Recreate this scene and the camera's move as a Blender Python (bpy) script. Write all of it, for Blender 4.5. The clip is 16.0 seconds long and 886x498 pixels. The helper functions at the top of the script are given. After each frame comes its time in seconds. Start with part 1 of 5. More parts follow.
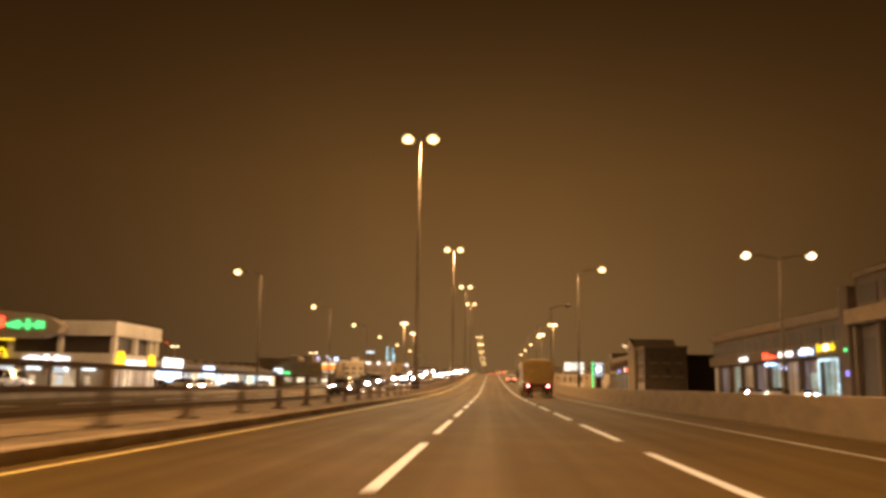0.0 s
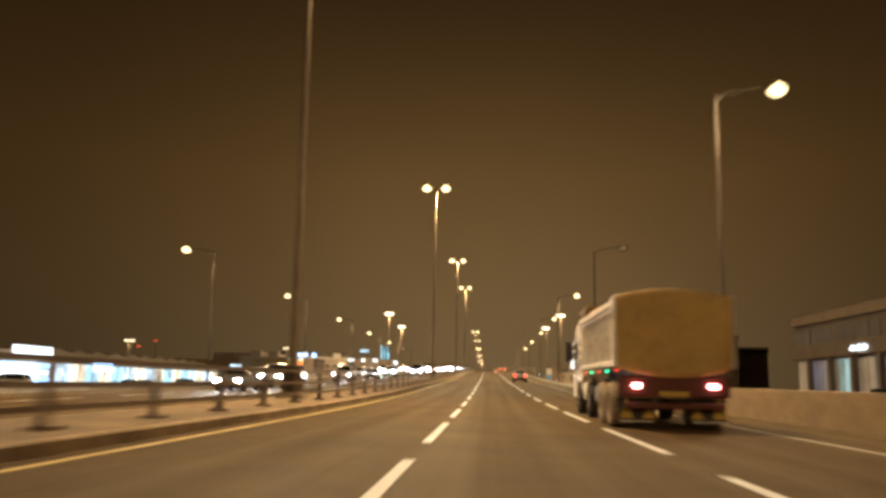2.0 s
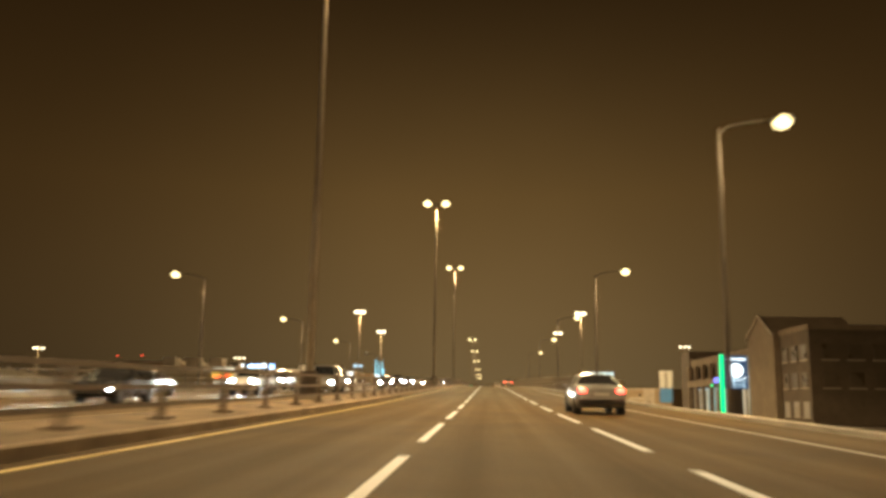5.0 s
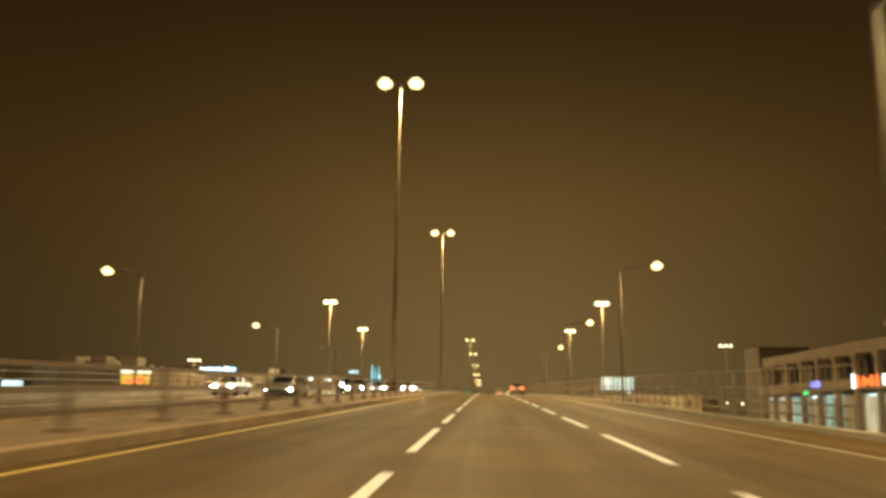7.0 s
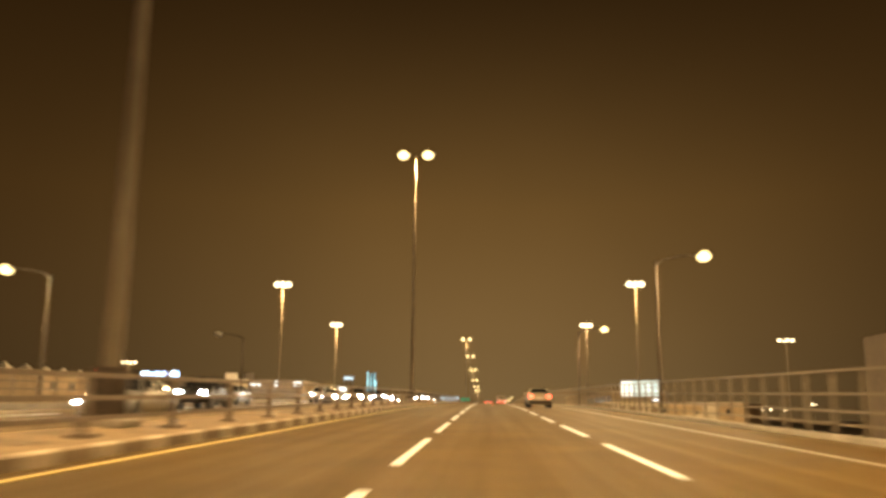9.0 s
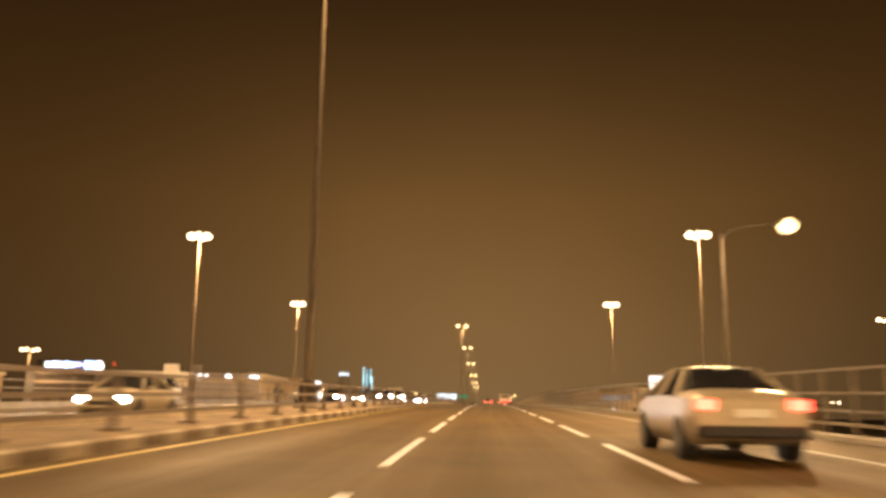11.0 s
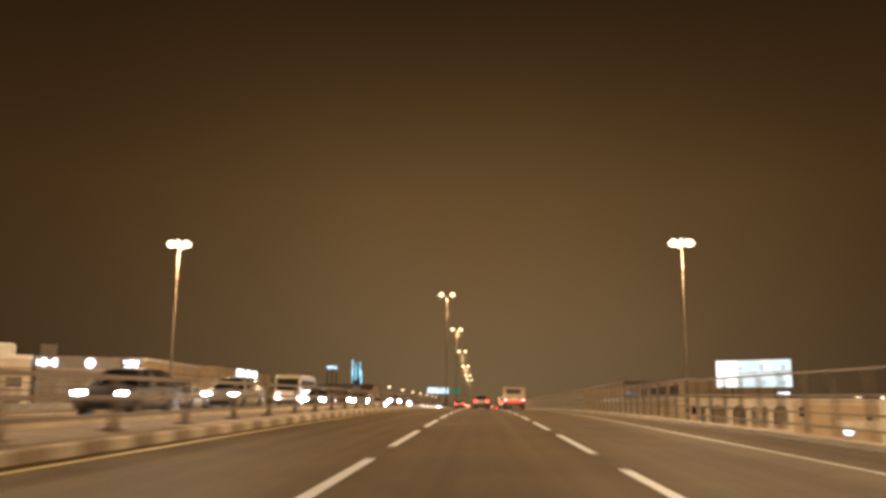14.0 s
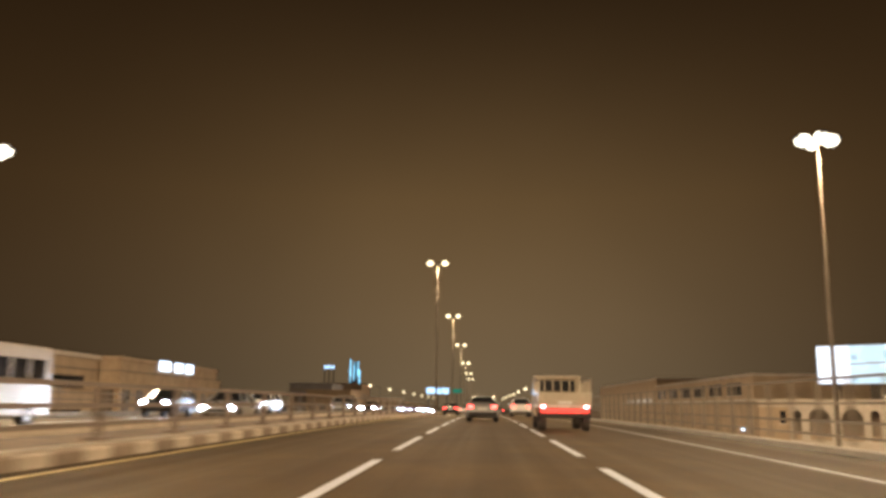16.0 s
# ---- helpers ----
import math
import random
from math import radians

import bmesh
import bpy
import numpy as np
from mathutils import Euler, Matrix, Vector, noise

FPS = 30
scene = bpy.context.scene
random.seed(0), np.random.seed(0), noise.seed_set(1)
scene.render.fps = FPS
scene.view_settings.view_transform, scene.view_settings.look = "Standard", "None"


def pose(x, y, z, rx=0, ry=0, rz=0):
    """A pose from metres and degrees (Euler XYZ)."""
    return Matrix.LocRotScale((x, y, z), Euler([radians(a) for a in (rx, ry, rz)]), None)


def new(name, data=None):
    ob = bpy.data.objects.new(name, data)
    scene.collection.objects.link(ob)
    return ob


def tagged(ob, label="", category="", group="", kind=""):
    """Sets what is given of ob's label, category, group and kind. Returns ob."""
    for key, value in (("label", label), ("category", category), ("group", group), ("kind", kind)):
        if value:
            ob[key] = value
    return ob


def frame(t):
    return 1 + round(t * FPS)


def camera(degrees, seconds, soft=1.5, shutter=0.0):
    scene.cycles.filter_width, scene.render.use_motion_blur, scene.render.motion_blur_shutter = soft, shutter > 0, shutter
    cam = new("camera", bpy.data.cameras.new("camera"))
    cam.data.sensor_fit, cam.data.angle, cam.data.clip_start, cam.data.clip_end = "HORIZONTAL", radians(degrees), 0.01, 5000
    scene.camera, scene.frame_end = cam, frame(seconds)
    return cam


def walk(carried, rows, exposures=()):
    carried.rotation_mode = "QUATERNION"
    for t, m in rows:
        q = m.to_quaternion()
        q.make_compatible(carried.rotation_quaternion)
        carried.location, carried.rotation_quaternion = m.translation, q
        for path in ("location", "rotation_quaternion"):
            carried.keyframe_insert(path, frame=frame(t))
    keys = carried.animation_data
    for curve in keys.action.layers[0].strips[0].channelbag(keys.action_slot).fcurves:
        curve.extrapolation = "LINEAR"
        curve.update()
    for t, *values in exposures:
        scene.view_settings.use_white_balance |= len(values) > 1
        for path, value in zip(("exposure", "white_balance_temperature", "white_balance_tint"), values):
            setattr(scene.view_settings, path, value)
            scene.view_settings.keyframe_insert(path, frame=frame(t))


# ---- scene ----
cam = camera(55.45, 16.0, soft=3.4, shutter=0.7)
# seconds, x, y, z, yaw, pitch, roll
ROWS = [
    (0.0, 1.142, -0.08, 1.002, 3.16, 9.29, -0.91),
    (0.5, 1.080, 13.61, 1.026, 3.22, 9.34, -0.85),
    (1.0, 1.032, 27.20, 1.049, 3.19, 9.38, -0.91),
    (1.5, 1.002, 40.66, 1.084, 3.09, 9.26, -0.97),
    (2.0, 0.996, 53.98, 1.113, 2.99, 9.28, -0.97),
    (2.5, 1.014, 67.34, 1.181, 2.90, 9.46, -0.87),
    (3.0, 1.041, 80.53, 1.284, 2.83, 9.63, -0.85),
    (3.5, 1.084, 93.73, 1.442, 2.80, 9.78, -0.79),
    (4.0, 1.136, 106.95, 1.638, 2.93, 9.93, -0.94),
    (4.5, 1.139, 120.10, 1.909, 2.94, 10.12, -0.94),
    (5.0, 1.134, 133.19, 2.184, 2.94, 10.35, -0.92),
    (5.5, 1.126, 146.22, 2.462, 2.94, 10.59, -0.90),
    (6.0, 1.120, 159.19, 2.744, 2.95, 10.81, -0.89),
    (6.5, 1.121, 172.10, 3.031, 2.96, 10.99, -0.88),
    (7.0, 1.145, 185.03, 3.416, 2.92, 10.78, -0.89),
    (7.5, 1.167, 197.82, 3.765, 2.98, 10.85, -0.96),
    (8.0, 1.190, 210.66, 4.127, 2.94, 10.96, -0.95),
    (8.5, 1.222, 223.45, 4.508, 2.86, 11.04, -0.77),
    (9.0, 1.261, 236.17, 4.874, 2.89, 11.20, -0.62),
    (9.5, 1.284, 248.86, 5.208, 2.88, 11.16, -0.64),
    (10.0, 1.302, 261.54, 5.539, 2.87, 11.10, -0.67),
    (10.5, 1.318, 274.20, 5.869, 2.87, 11.04, -0.71),
    (11.0, 1.337, 286.84, 6.196, 2.86, 10.98, -0.74),
    (11.5, 1.361, 299.46, 6.522, 2.85, 10.92, -0.77),
    (12.0, 1.422, 311.94, 6.814, 2.80, 10.76, -0.87),
    (12.5, 1.478, 324.36, 7.077, 2.74, 10.64, -0.84),
    (13.0, 1.553, 336.75, 7.298, 2.59, 10.68, -0.80),
    (13.5, 1.631, 349.27, 7.540, 2.49, 10.80, -0.72),
    (14.0, 1.691, 361.78, 7.765, 2.53, 10.59, -0.68),
    (14.5, 1.738, 374.22, 7.951, 2.54, 10.56, -0.66),
    (15.0, 1.776, 386.46, 8.137, 2.46, 10.56, -0.65),
    (15.5, 1.796, 398.49, 8.276, 2.63, 10.68, -0.66),
    (16.0, 1.799, 410.29, 8.394, 2.68, 10.62, -0.64),
]
# seconds, stops, kelvin, tint
EXPOSURES = [(0.0, 0.64, 7900, 23), (1.5, 0.57, 6500, 12), (4.0, 0.59, 6000, 6), (6.5, 0.59, 6900, -4), (7.5, 0.71, 6700, -6), (8.2, 0.74, 7000, 2), (9.0, 0.79, 7200, 7), (11.5, 0.94, 7400, 20), (13.0, 0.74, 6500, 21), (14.5, 0.64, 5900, 13), (15.1, 0.64, 6300, 14), (16.0, 0.69, 5300, 12)]
walk(cam, [(t, pose(x, y, z, 90 + pitch, roll, yaw)) for t, x, y, z, yaw, pitch, roll in ROWS], EXPOSURES)

# ---- night sky with the town's glow, lamp strengths ----
world = bpy.data.worlds.new("night_sky")
scene.world = world
world.use_nodes = True
wn, wl = world.node_tree.nodes, world.node_tree.links
wn.clear()
w_out, w_bg = wn.new("ShaderNodeOutputWorld"), wn.new("ShaderNodeBackground")
w_tc, w_sep, w_ramp = wn.new("ShaderNodeTexCoord"), wn.new("ShaderNodeSeparateXYZ"), wn.new("ShaderNodeValToRGB")
w_noise, w_mix = wn.new("ShaderNodeTexNoise"), wn.new("ShaderNodeMixRGB")
w_noise.inputs["Scale"].default_value, w_noise.inputs["Detail"].default_value = 2.2, 3.0
w_mix.blend_type, w_mix.inputs[0].default_value = "MULTIPLY", 0.35
wl.new(w_tc.outputs["Generated"], w_sep.inputs[0])
wl.new(w_tc.outputs["Generated"], w_noise.inputs["Vector"])
wl.new(w_sep.outputs["Z"], w_ramp.inputs[0])
# the haze is brighter along the lit highway than across it
w_abs, w_pow, w_gain, w_lobe = wn.new("ShaderNodeMath"), wn.new("ShaderNodeMath"), wn.new("ShaderNodeMixRGB"), wn.new("ShaderNodeMixRGB")
w_abs.operation, w_pow.operation, w_pow.inputs[1].default_value = "ABSOLUTE", "POWER", 16.0
w_gain.inputs[1].default_value, w_gain.inputs[2].default_value = (0.58, 0.51, 0.45, 1), (2.45, 2.42, 2.38, 1)
w_lobe.blend_type, w_lobe.inputs[0].default_value = "MULTIPLY", 1.0
wl.new(w_sep.outputs["Y"], w_abs.inputs[0]), wl.new(w_abs.outputs[0], w_pow.inputs[0]), wl.new(w_pow.outputs[0], w_gain.inputs[0])
wl.new(w_ramp.outputs[0], w_lobe.inputs[1]), wl.new(w_gain.outputs[0], w_lobe.inputs[2])
wl.new(w_lobe.outputs[0], w_mix.inputs[1])
wl.new(w_noise.outputs["Fac"], w_mix.inputs[2])
wl.new(w_mix.outputs[0], w_bg.inputs[0])
wl.new(w_bg.outputs[0], w_out.inputs[0])
w_ramp.color_ramp.elements[0].position, w_ramp.color_ramp.elements[0].color = 0.0, (0.060, 0.038, 0.0165, 1)
w_ramp.color_ramp.elements[1].position, w_ramp.color_ramp.elements[1].color = 0.55, (0.015, 0.0075, 0.0026, 1)
for w_at, w_col in ((0.10, (0.066, 0.039, 0.0150, 1)), (0.24, (0.066, 0.036, 0.0114, 1))):
    w_el = w_ramp.color_ramp.elements.new(w_at)
    w_el.color = w_col
w_bg.inputs[1].default_value = 0.92

SODIUM = (1.0, 0.66, 0.32)
MAST_POWER, HIGH_MAST_POWER, STREET_POWER = 34000.0, 60000.0, 4600.0


# ---- the road's height and slope along its length ----
PROFILE = [(-400, 0), (-60, 0), (0, 0), (41, 0.08), (81, 0.29), (108, 0.65), (140, 1.34), (173, 2.08), (205, 2.97), (236, 3.86), (268, 4.72), (299, 5.51), (324, 6.05), (362, 6.76),
           (410, 7.39), (470, 7.6), (540, 7.3), (600, 6.9), (640, 6.3), (722, 4.4), (804, 2.0), (870, 0.6), (940, 0.0), (1300, 0)]


def road_z(y):
    if y <= PROFILE[0][0] or y >= PROFILE[-1][0]:
        return 0.0
    i = max(k for k in range(len(PROFILE) - 1) if PROFILE[k][0] <= y)
    (y0, z0), (y1, z1) = PROFILE[i], PROFILE[i + 1]
    before, after = PROFILE[max(i - 1, 0)], PROFILE[min(i + 2, len(PROFILE) - 1)]
    m0, m1 = (z1 - before[1]) / (y1 - before[0]), (after[1] - z0) / (after[0] - y0)
    d = y1 - y0
    s = (y - y0) / d
    return (2 * s**3 - 3 * s**2 + 1) * z0 + (s**3 - 2 * s**2 + s) * d * m0 + (3 * s**2 - 2 * s**3) * z1 + (s**3 - s**2) * d * m1


def on_road(x, y, lift=0.0, turn=0.0):
    """A pose on the road's surface, leaning with its slope."""
    slope = math.degrees(math.atan2(road_z(y + 1) - road_z(y - 1), 2))
    return pose(x, y, road_z(y) + lift, slope, 0, 0) @ pose(0, 0, 0, 0, 0, turn)


# ---- materials ----
def surface(name, colour, rough=0.7, metal=0.0, vary=0.25, scale=3.0, fine=40.0, bump=0.15, dirt=None, dirt_amount=0.0, coat=0.0, per_piece=0.0):
    """A painted, mineral or metal surface: base colour with broad stains, fine grain and relief."""
    m = bpy.data.materials.new(name)
    m.use_nodes = True
    n, l = m.node_tree.nodes, m.node_tree.links
    b = n["Principled BSDF"]
    b.inputs["Roughness"].default_value, b.inputs["Metallic"].default_value, b.inputs["Coat Weight"].default_value = rough, metal, coat
    tc = n.new("ShaderNodeTexCoord")
    broad, grain = n.new("ShaderNodeTexNoise"), n.new("ShaderNodeTexNoise")
    broad.inputs["Scale"].default_value, broad.inputs["Detail"].default_value = scale, 5
    grain.inputs["Scale"].default_value, grain.inputs["Detail"].default_value = fine, 3
    l.new(tc.outputs["Object"], broad.inputs["Vector"]), l.new(tc.outputs["Object"], grain.inputs["Vector"])
    ramp = n.new("ShaderNodeValToRGB")
    lo, hi = [c * (1 - vary) for c in colour], [min(1, c * (1 + vary)) for c in colour]
    ramp.color_ramp.elements[0].position, ramp.color_ramp.elements[0].color = 0.3, (*lo, 1)
    ramp.color_ramp.elements[1].position, ramp.color_ramp.elements[1].color = 0.7, (*hi, 1)
    l.new(broad.outputs["Fac"], ramp.inputs[0])
    mix = n.new("ShaderNodeMixRGB")
    mix.blend_type, mix.inputs[0].default_value = "OVERLAY", 0.35
    l.new(ramp.outputs[0], mix.inputs[1]), l.new(grain.outputs["Fac"], mix.inputs[2])
    last = mix.outputs[0]
    if per_piece:
        info, span, mul = n.new("ShaderNodeObjectInfo"), n.new("ShaderNodeMapRange"), n.new("ShaderNodeMixRGB")
        span.inputs[3].default_value, span.inputs[4].default_value = 1 - per_piece, 1 + per_piece
        mul.blend_type, mul.inputs[0].default_value = "MULTIPLY", 1.0
        l.new(info.outputs["Random"], span.inputs[0]), l.new(last, mul.inputs[1]), l.new(span.outputs[0], mul.inputs[2])
        last = mul.outputs[0]
    if dirt:
        d, dr, dm = n.new("ShaderNodeTexNoise"), n.new("ShaderNodeMapRange"), n.new("ShaderNodeMixRGB")
        d.inputs["Scale"].default_value, d.inputs["Detail"].default_value, d.inputs["Distortion"].default_value = scale * 2.3, 6, 1.2
        dr.inputs[1].default_value, dr.inputs[2].default_value, dr.inputs[4].default_value = 0.45, 0.75, dirt_amount
        dm.inputs[2].default_value = (*dirt, 1)
        l.new(tc.outputs["Object"], d.inputs["Vector"]), l.new(d.outputs["Fac"], dr.inputs[0])
        l.new(dr.outputs[0], dm.inputs[0]), l.new(last, dm.inputs[1])
        last = dm.outputs[0]
    l.new(last, b.inputs["Base Color"])
    rr = n.new("ShaderNodeMapRange")
    rr.inputs[3].default_value, rr.inputs[4].default_value = max(0.02, rough - 0.12), min(1, rough + 0.12)
    l.new(broad.outputs["Fac"], rr.inputs[0]), l.new(rr.outputs[0], b.inputs["Roughness"])
    if bump:
        bp = n.new("ShaderNodeBump")
        bp.inputs["Strength"].default_value, bp.inputs["Distance"].default_value = bump, 0.01
        l.new(grain.outputs["Fac"], bp.inputs["Height"]), l.new(bp.outputs[0], b.inputs["Normal"])
    return m


def glowing(name, colour, strength, vary=0.0, scale=1.0):
    """What gives off light: a lamp's bowl, a lit sign or a lit shop window, uneven by what is behind the glass."""
    m = bpy.data.materials.new(name)
    m.use_nodes = True
    n, l = m.node_tree.nodes, m.node_tree.links
    b = n["Principled BSDF"]
    b.inputs["Base Color"].default_value, b.inputs["Roughness"].default_value = (*[0.5 * c for c in colour], 1), 0.3
    b.inputs["Emission Color"].default_value, b.inputs["Emission Strength"].default_value = (*colour, 1), strength
    if vary:
        tc, v, r = n.new("ShaderNodeTexCoord"), n.new("ShaderNodeTexVoronoi"), n.new("ShaderNodeMapRange")
        v.inputs["Scale"].default_value = scale
        r.inputs[3].default_value, r.inputs[4].default_value = strength * (1 - vary), strength * (1 + vary)
        sep = n.new("ShaderNodeSeparateColor")
        l.new(tc.outputs["Object"], v.inputs["Vector"]), l.new(v.outputs["Color"], sep.inputs[0])
        l.new(sep.outputs[0], r.inputs[0]), l.new(r.outputs[0], b.inputs["Emission Strength"])
    return m


def asphalt_material():
    """Worn asphalt: fine aggregate, darker oily lane middles, wheel tracks polished smoother, patches."""
    m = surface("asphalt", (0.084, 0.0490, 0.0085), 0.62, 0, 0.22, 0.35, 60, 0.3, (0.048, 0.029, 0.007), 0.5)
    n, l = m.node_tree.nodes, m.node_tree.links
    b = n["Principled BSDF"]
    tc, mapping, streak, span, mul = n.new("ShaderNodeTexCoord"), n.new("ShaderNodeMapping"), n.new("ShaderNodeTexNoise"), n.new("ShaderNodeMapRange"), n.new("ShaderNodeMixRGB")
    mapping.inputs["Scale"].default_value = (1.5, 0.012, 1.0)
    streak.inputs["Scale"].default_value, streak.inputs["Detail"].default_value = 1.0, 4
    span.inputs[1].default_value, span.inputs[2].default_value, span.inputs[3].default_value, span.inputs[4].default_value = 0.3, 0.7, 0.84, 1.16
    mul.blend_type, mul.inputs[0].default_value = "MULTIPLY", 1.0
    l.new(tc.outputs["Object"], mapping.inputs[0]), l.new(mapping.outputs[0], streak.inputs["Vector"]), l.new(streak.outputs["Fac"], span.inputs[0])
    source = b.inputs["Base Color"].links[0].from_socket
    l.new(source, mul.inputs[1]), l.new(span.outputs[0], mul.inputs[2]), l.new(mul.outputs[0], b.inputs["Base Color"])
    gloss = n.new("ShaderNodeMapRange")
    gloss.inputs[1].default_value, gloss.inputs[2].default_value, gloss.inputs[3].default_value, gloss.inputs[4].default_value = 0.3, 0.7, 0.86, 0.70
    l.new(streak.outputs["Fac"], gloss.inputs[0]), l.new(gloss.outputs[0], b.inputs["Roughness"])
    b.inputs["Specular IOR Level"].default_value = 0.2
    return m


ASPHALT = asphalt_material()
GROUND = surface("dusty_ground", (0.16, 0.125, 0.085), 0.95, 0, 0.3, 0.06, 8, 0.3, (0.07, 0.06, 0.05), 0.6)
SERVICE = surface("service_road_asphalt", (0.055, 0.05, 0.045), 0.75, 0, 0.25, 0.2, 40, 0.3)
CONCRETE = surface("concrete", (0.36, 0.33, 0.28), 0.85, 0, 0.18, 0.8, 30, 0.25, (0.18, 0.15, 0.12), 0.5)
SAND = surface("sandy_median", (0.215, 0.152, 0.086), 0.95, 0, 0.42, 0.9, 25, 0.6, (0.14, 0.10, 0.065), 0.85)
KERB_PALE = surface("kerb_pale", (0.52, 0.44, 0.33), 0.8, 0, 0.2, 2, 30, 0.25, (0.25, 0.18, 0.12), 0.6, per_piece=0.15)
KERB_DARK = surface("kerb_dark", (0.24, 0.18, 0.12), 0.8, 0, 0.25, 2, 30, 0.25, (0.25, 0.2, 0.15), 0.4, per_piece=0.2)
KERB_WORN = surface("kerb_worn", (0.37, 0.28, 0.185), 0.85, 0, 0.3, 1.5, 30, 0.25, (0.16, 0.11, 0.07), 0.6, per_piece=0.22)
WHITE_LINE = surface("white_road_paint", (0.72, 0.74, 0.82), 0.6, 0, 0.1, 2, 50, 0.2, (0.25, 0.23, 0.2), 0.35)
YELLOW_LINE = surface("yellow_road_paint", (0.76, 0.60, 0.26), 0.6, 0, 0.1, 2, 50, 0.2, (0.3, 0.2, 0.06), 0.35)
EDGE_LINE = surface("worn_edge_line_paint", (0.40, 0.37, 0.33), 0.65, 0, 0.15, 2, 50, 0.2, (0.12, 0.1, 0.08), 0.7)
BARRIER = surface("stained_barrier_concrete", (0.31, 0.225, 0.13), 0.85, 0, 0.2, 0.8, 30, 0.25, (0.13, 0.1, 0.07), 0.6)
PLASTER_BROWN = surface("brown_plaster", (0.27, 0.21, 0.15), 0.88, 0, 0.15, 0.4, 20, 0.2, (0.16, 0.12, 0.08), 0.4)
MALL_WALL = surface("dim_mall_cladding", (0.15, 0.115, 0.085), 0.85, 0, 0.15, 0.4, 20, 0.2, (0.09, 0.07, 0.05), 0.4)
# Browner than bare glass: the air's haze is painted into its colour.
HAZED_GLASS = surface("window_glass_with_haze", (0.11, 0.085, 0.06), 0.3, 0, 0.2, 0.5, 10, 0)
RAIL_STEEL = surface("railing_steel", (0.20, 0.155, 0.115), 0.55, 0.3, 0.2, 3, 40, 0.1, (0.12, 0.07, 0.04), 0.4)
SLEEVE_STEEL = surface("dark_painted_steel", (0.055, 0.040, 0.028), 0.7, 0.1, 0.25, 2, 30, 0.1, (0.12, 0.08, 0.05), 0.4)
RAIL_PALE = surface("galvanised_railing", (0.20, 0.165, 0.12), 0.65, 0.2, 0.2, 3, 40, 0.1, (0.2, 0.15, 0.1), 0.3)
POLE_STEEL = surface("galvanised_pole", (0.18, 0.148, 0.106), 0.7, 0.1, 0.15, 1.5, 30, 0.05)
STREET_STEEL = surface("weathered_lamp_post_steel", (0.085, 0.068, 0.049), 0.7, 0.1, 0.2, 1.5, 30, 0.05)
DARK_METAL = surface("dark_lamp_housing", (0.12, 0.11, 0.10), 0.5, 0.3, 0.15, 3, 30, 0.05)
LAMP_GLOW = glowing("sodium_lamp_bowl", (1.0, 0.73, 0.33), 2.7)
LAMP_PALE = glowing("pale_lamp_bowl", (1.0, 0.80, 0.50), 3.2)
LAMP_OFF = surface("unlit_lamp_bowl", (0.5, 0.48, 0.44), 0.2, 0, 0.05, 3, 30, 0)
PLASTER = surface("cream_plaster", (0.50, 0.44, 0.36), 0.85, 0, 0.12, 0.4, 20, 0.15, (0.35, 0.27, 0.19), 0.4)
PLASTER_WHITE = surface("white_plaster", (0.72, 0.70, 0.66), 0.8, 0, 0.1, 0.4, 20, 0.12, (0.42, 0.36, 0.28), 0.35)
PLASTER_TAN = surface("tan_plaster", (0.38, 0.285, 0.185), 0.88, 0, 0.15, 0.4, 20, 0.2, (0.25, 0.18, 0.11), 0.4)
PLASTER_GREY = surface("grey_cladding", (0.26, 0.25, 0.26), 0.6, 0.1, 0.12, 0.4, 20, 0.1)
TENT = surface("tent_fabric", (0.70, 0.65, 0.57), 0.9, 0, 0.12, 0.8, 25, 0.15)
DIM_GREY = surface("dim_grey_cladding", (0.15, 0.13, 0.12), 0.8, 0, 0.2, 0.4, 20, 0.2, (0.10, 0.085, 0.07), 0.4)
GRIMY_GLASS = surface("grimy_window_glass", (0.045, 0.036, 0.028), 0.55, 0, 0.2, 0.5, 10, 0)
DARK_GLASS = surface("dark_window_glass", (0.02, 0.02, 0.022), 0.08, 0, 0.1, 0.5, 10, 0)
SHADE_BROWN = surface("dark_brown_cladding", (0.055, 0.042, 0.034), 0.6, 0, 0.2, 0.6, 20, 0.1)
ROOF_GREY = surface("flat_roof_felt", (0.2, 0.18, 0.15), 0.95, 0, 0.2, 0.4, 15, 0.3)
SHOP_COOL = glowing("cool_lit_shop_window", (0.62, 0.84, 1.0), 1.0, 0.75, 0.9)
SHOP_WARM = glowing("warm_lit_shop_window", (1.0, 0.90, 0.68), 0.8, 0.75, 0.9)
SHOP_DIM = glowing("dim_lit_shop_window", (0.75, 0.68, 0.5), 0.28, 0.8, 0.7)
SHOP_FAINT = glowing("faint_lit_shop_window", (0.7, 0.6, 0.45), 0.06, 0.9, 0.6)
SHOP_TEAL = glowing("teal_lit_shop_window", (0.45, 0.75, 0.80), 0.22, 0.7, 0.5)
SHOP_DUSK = glowing("dusky_blue_shop_window", (0.36, 0.36, 0.48), 0.11, 0.8, 0.5)
SHOP_AQUA = glowing("aqua_lit_shop_window", (0.40, 0.75, 0.95), 0.75, 0.6, 0.8)
SIGN_WHITE = glowing("white_lit_sign", (0.86, 0.94, 1.0), 1.6)
SIGN_BLUE = glowing("blue_lit_sign", (0.30, 0.55, 1.0), 3.0)
SIGN_INDIGO = glowing("indigo_lit_sign", (0.16, 0.18, 1.0), 1.5)
SIGN_ICE = glowing("ice_blue_lit_sign", (0.45, 0.55, 1.0), 2.0)
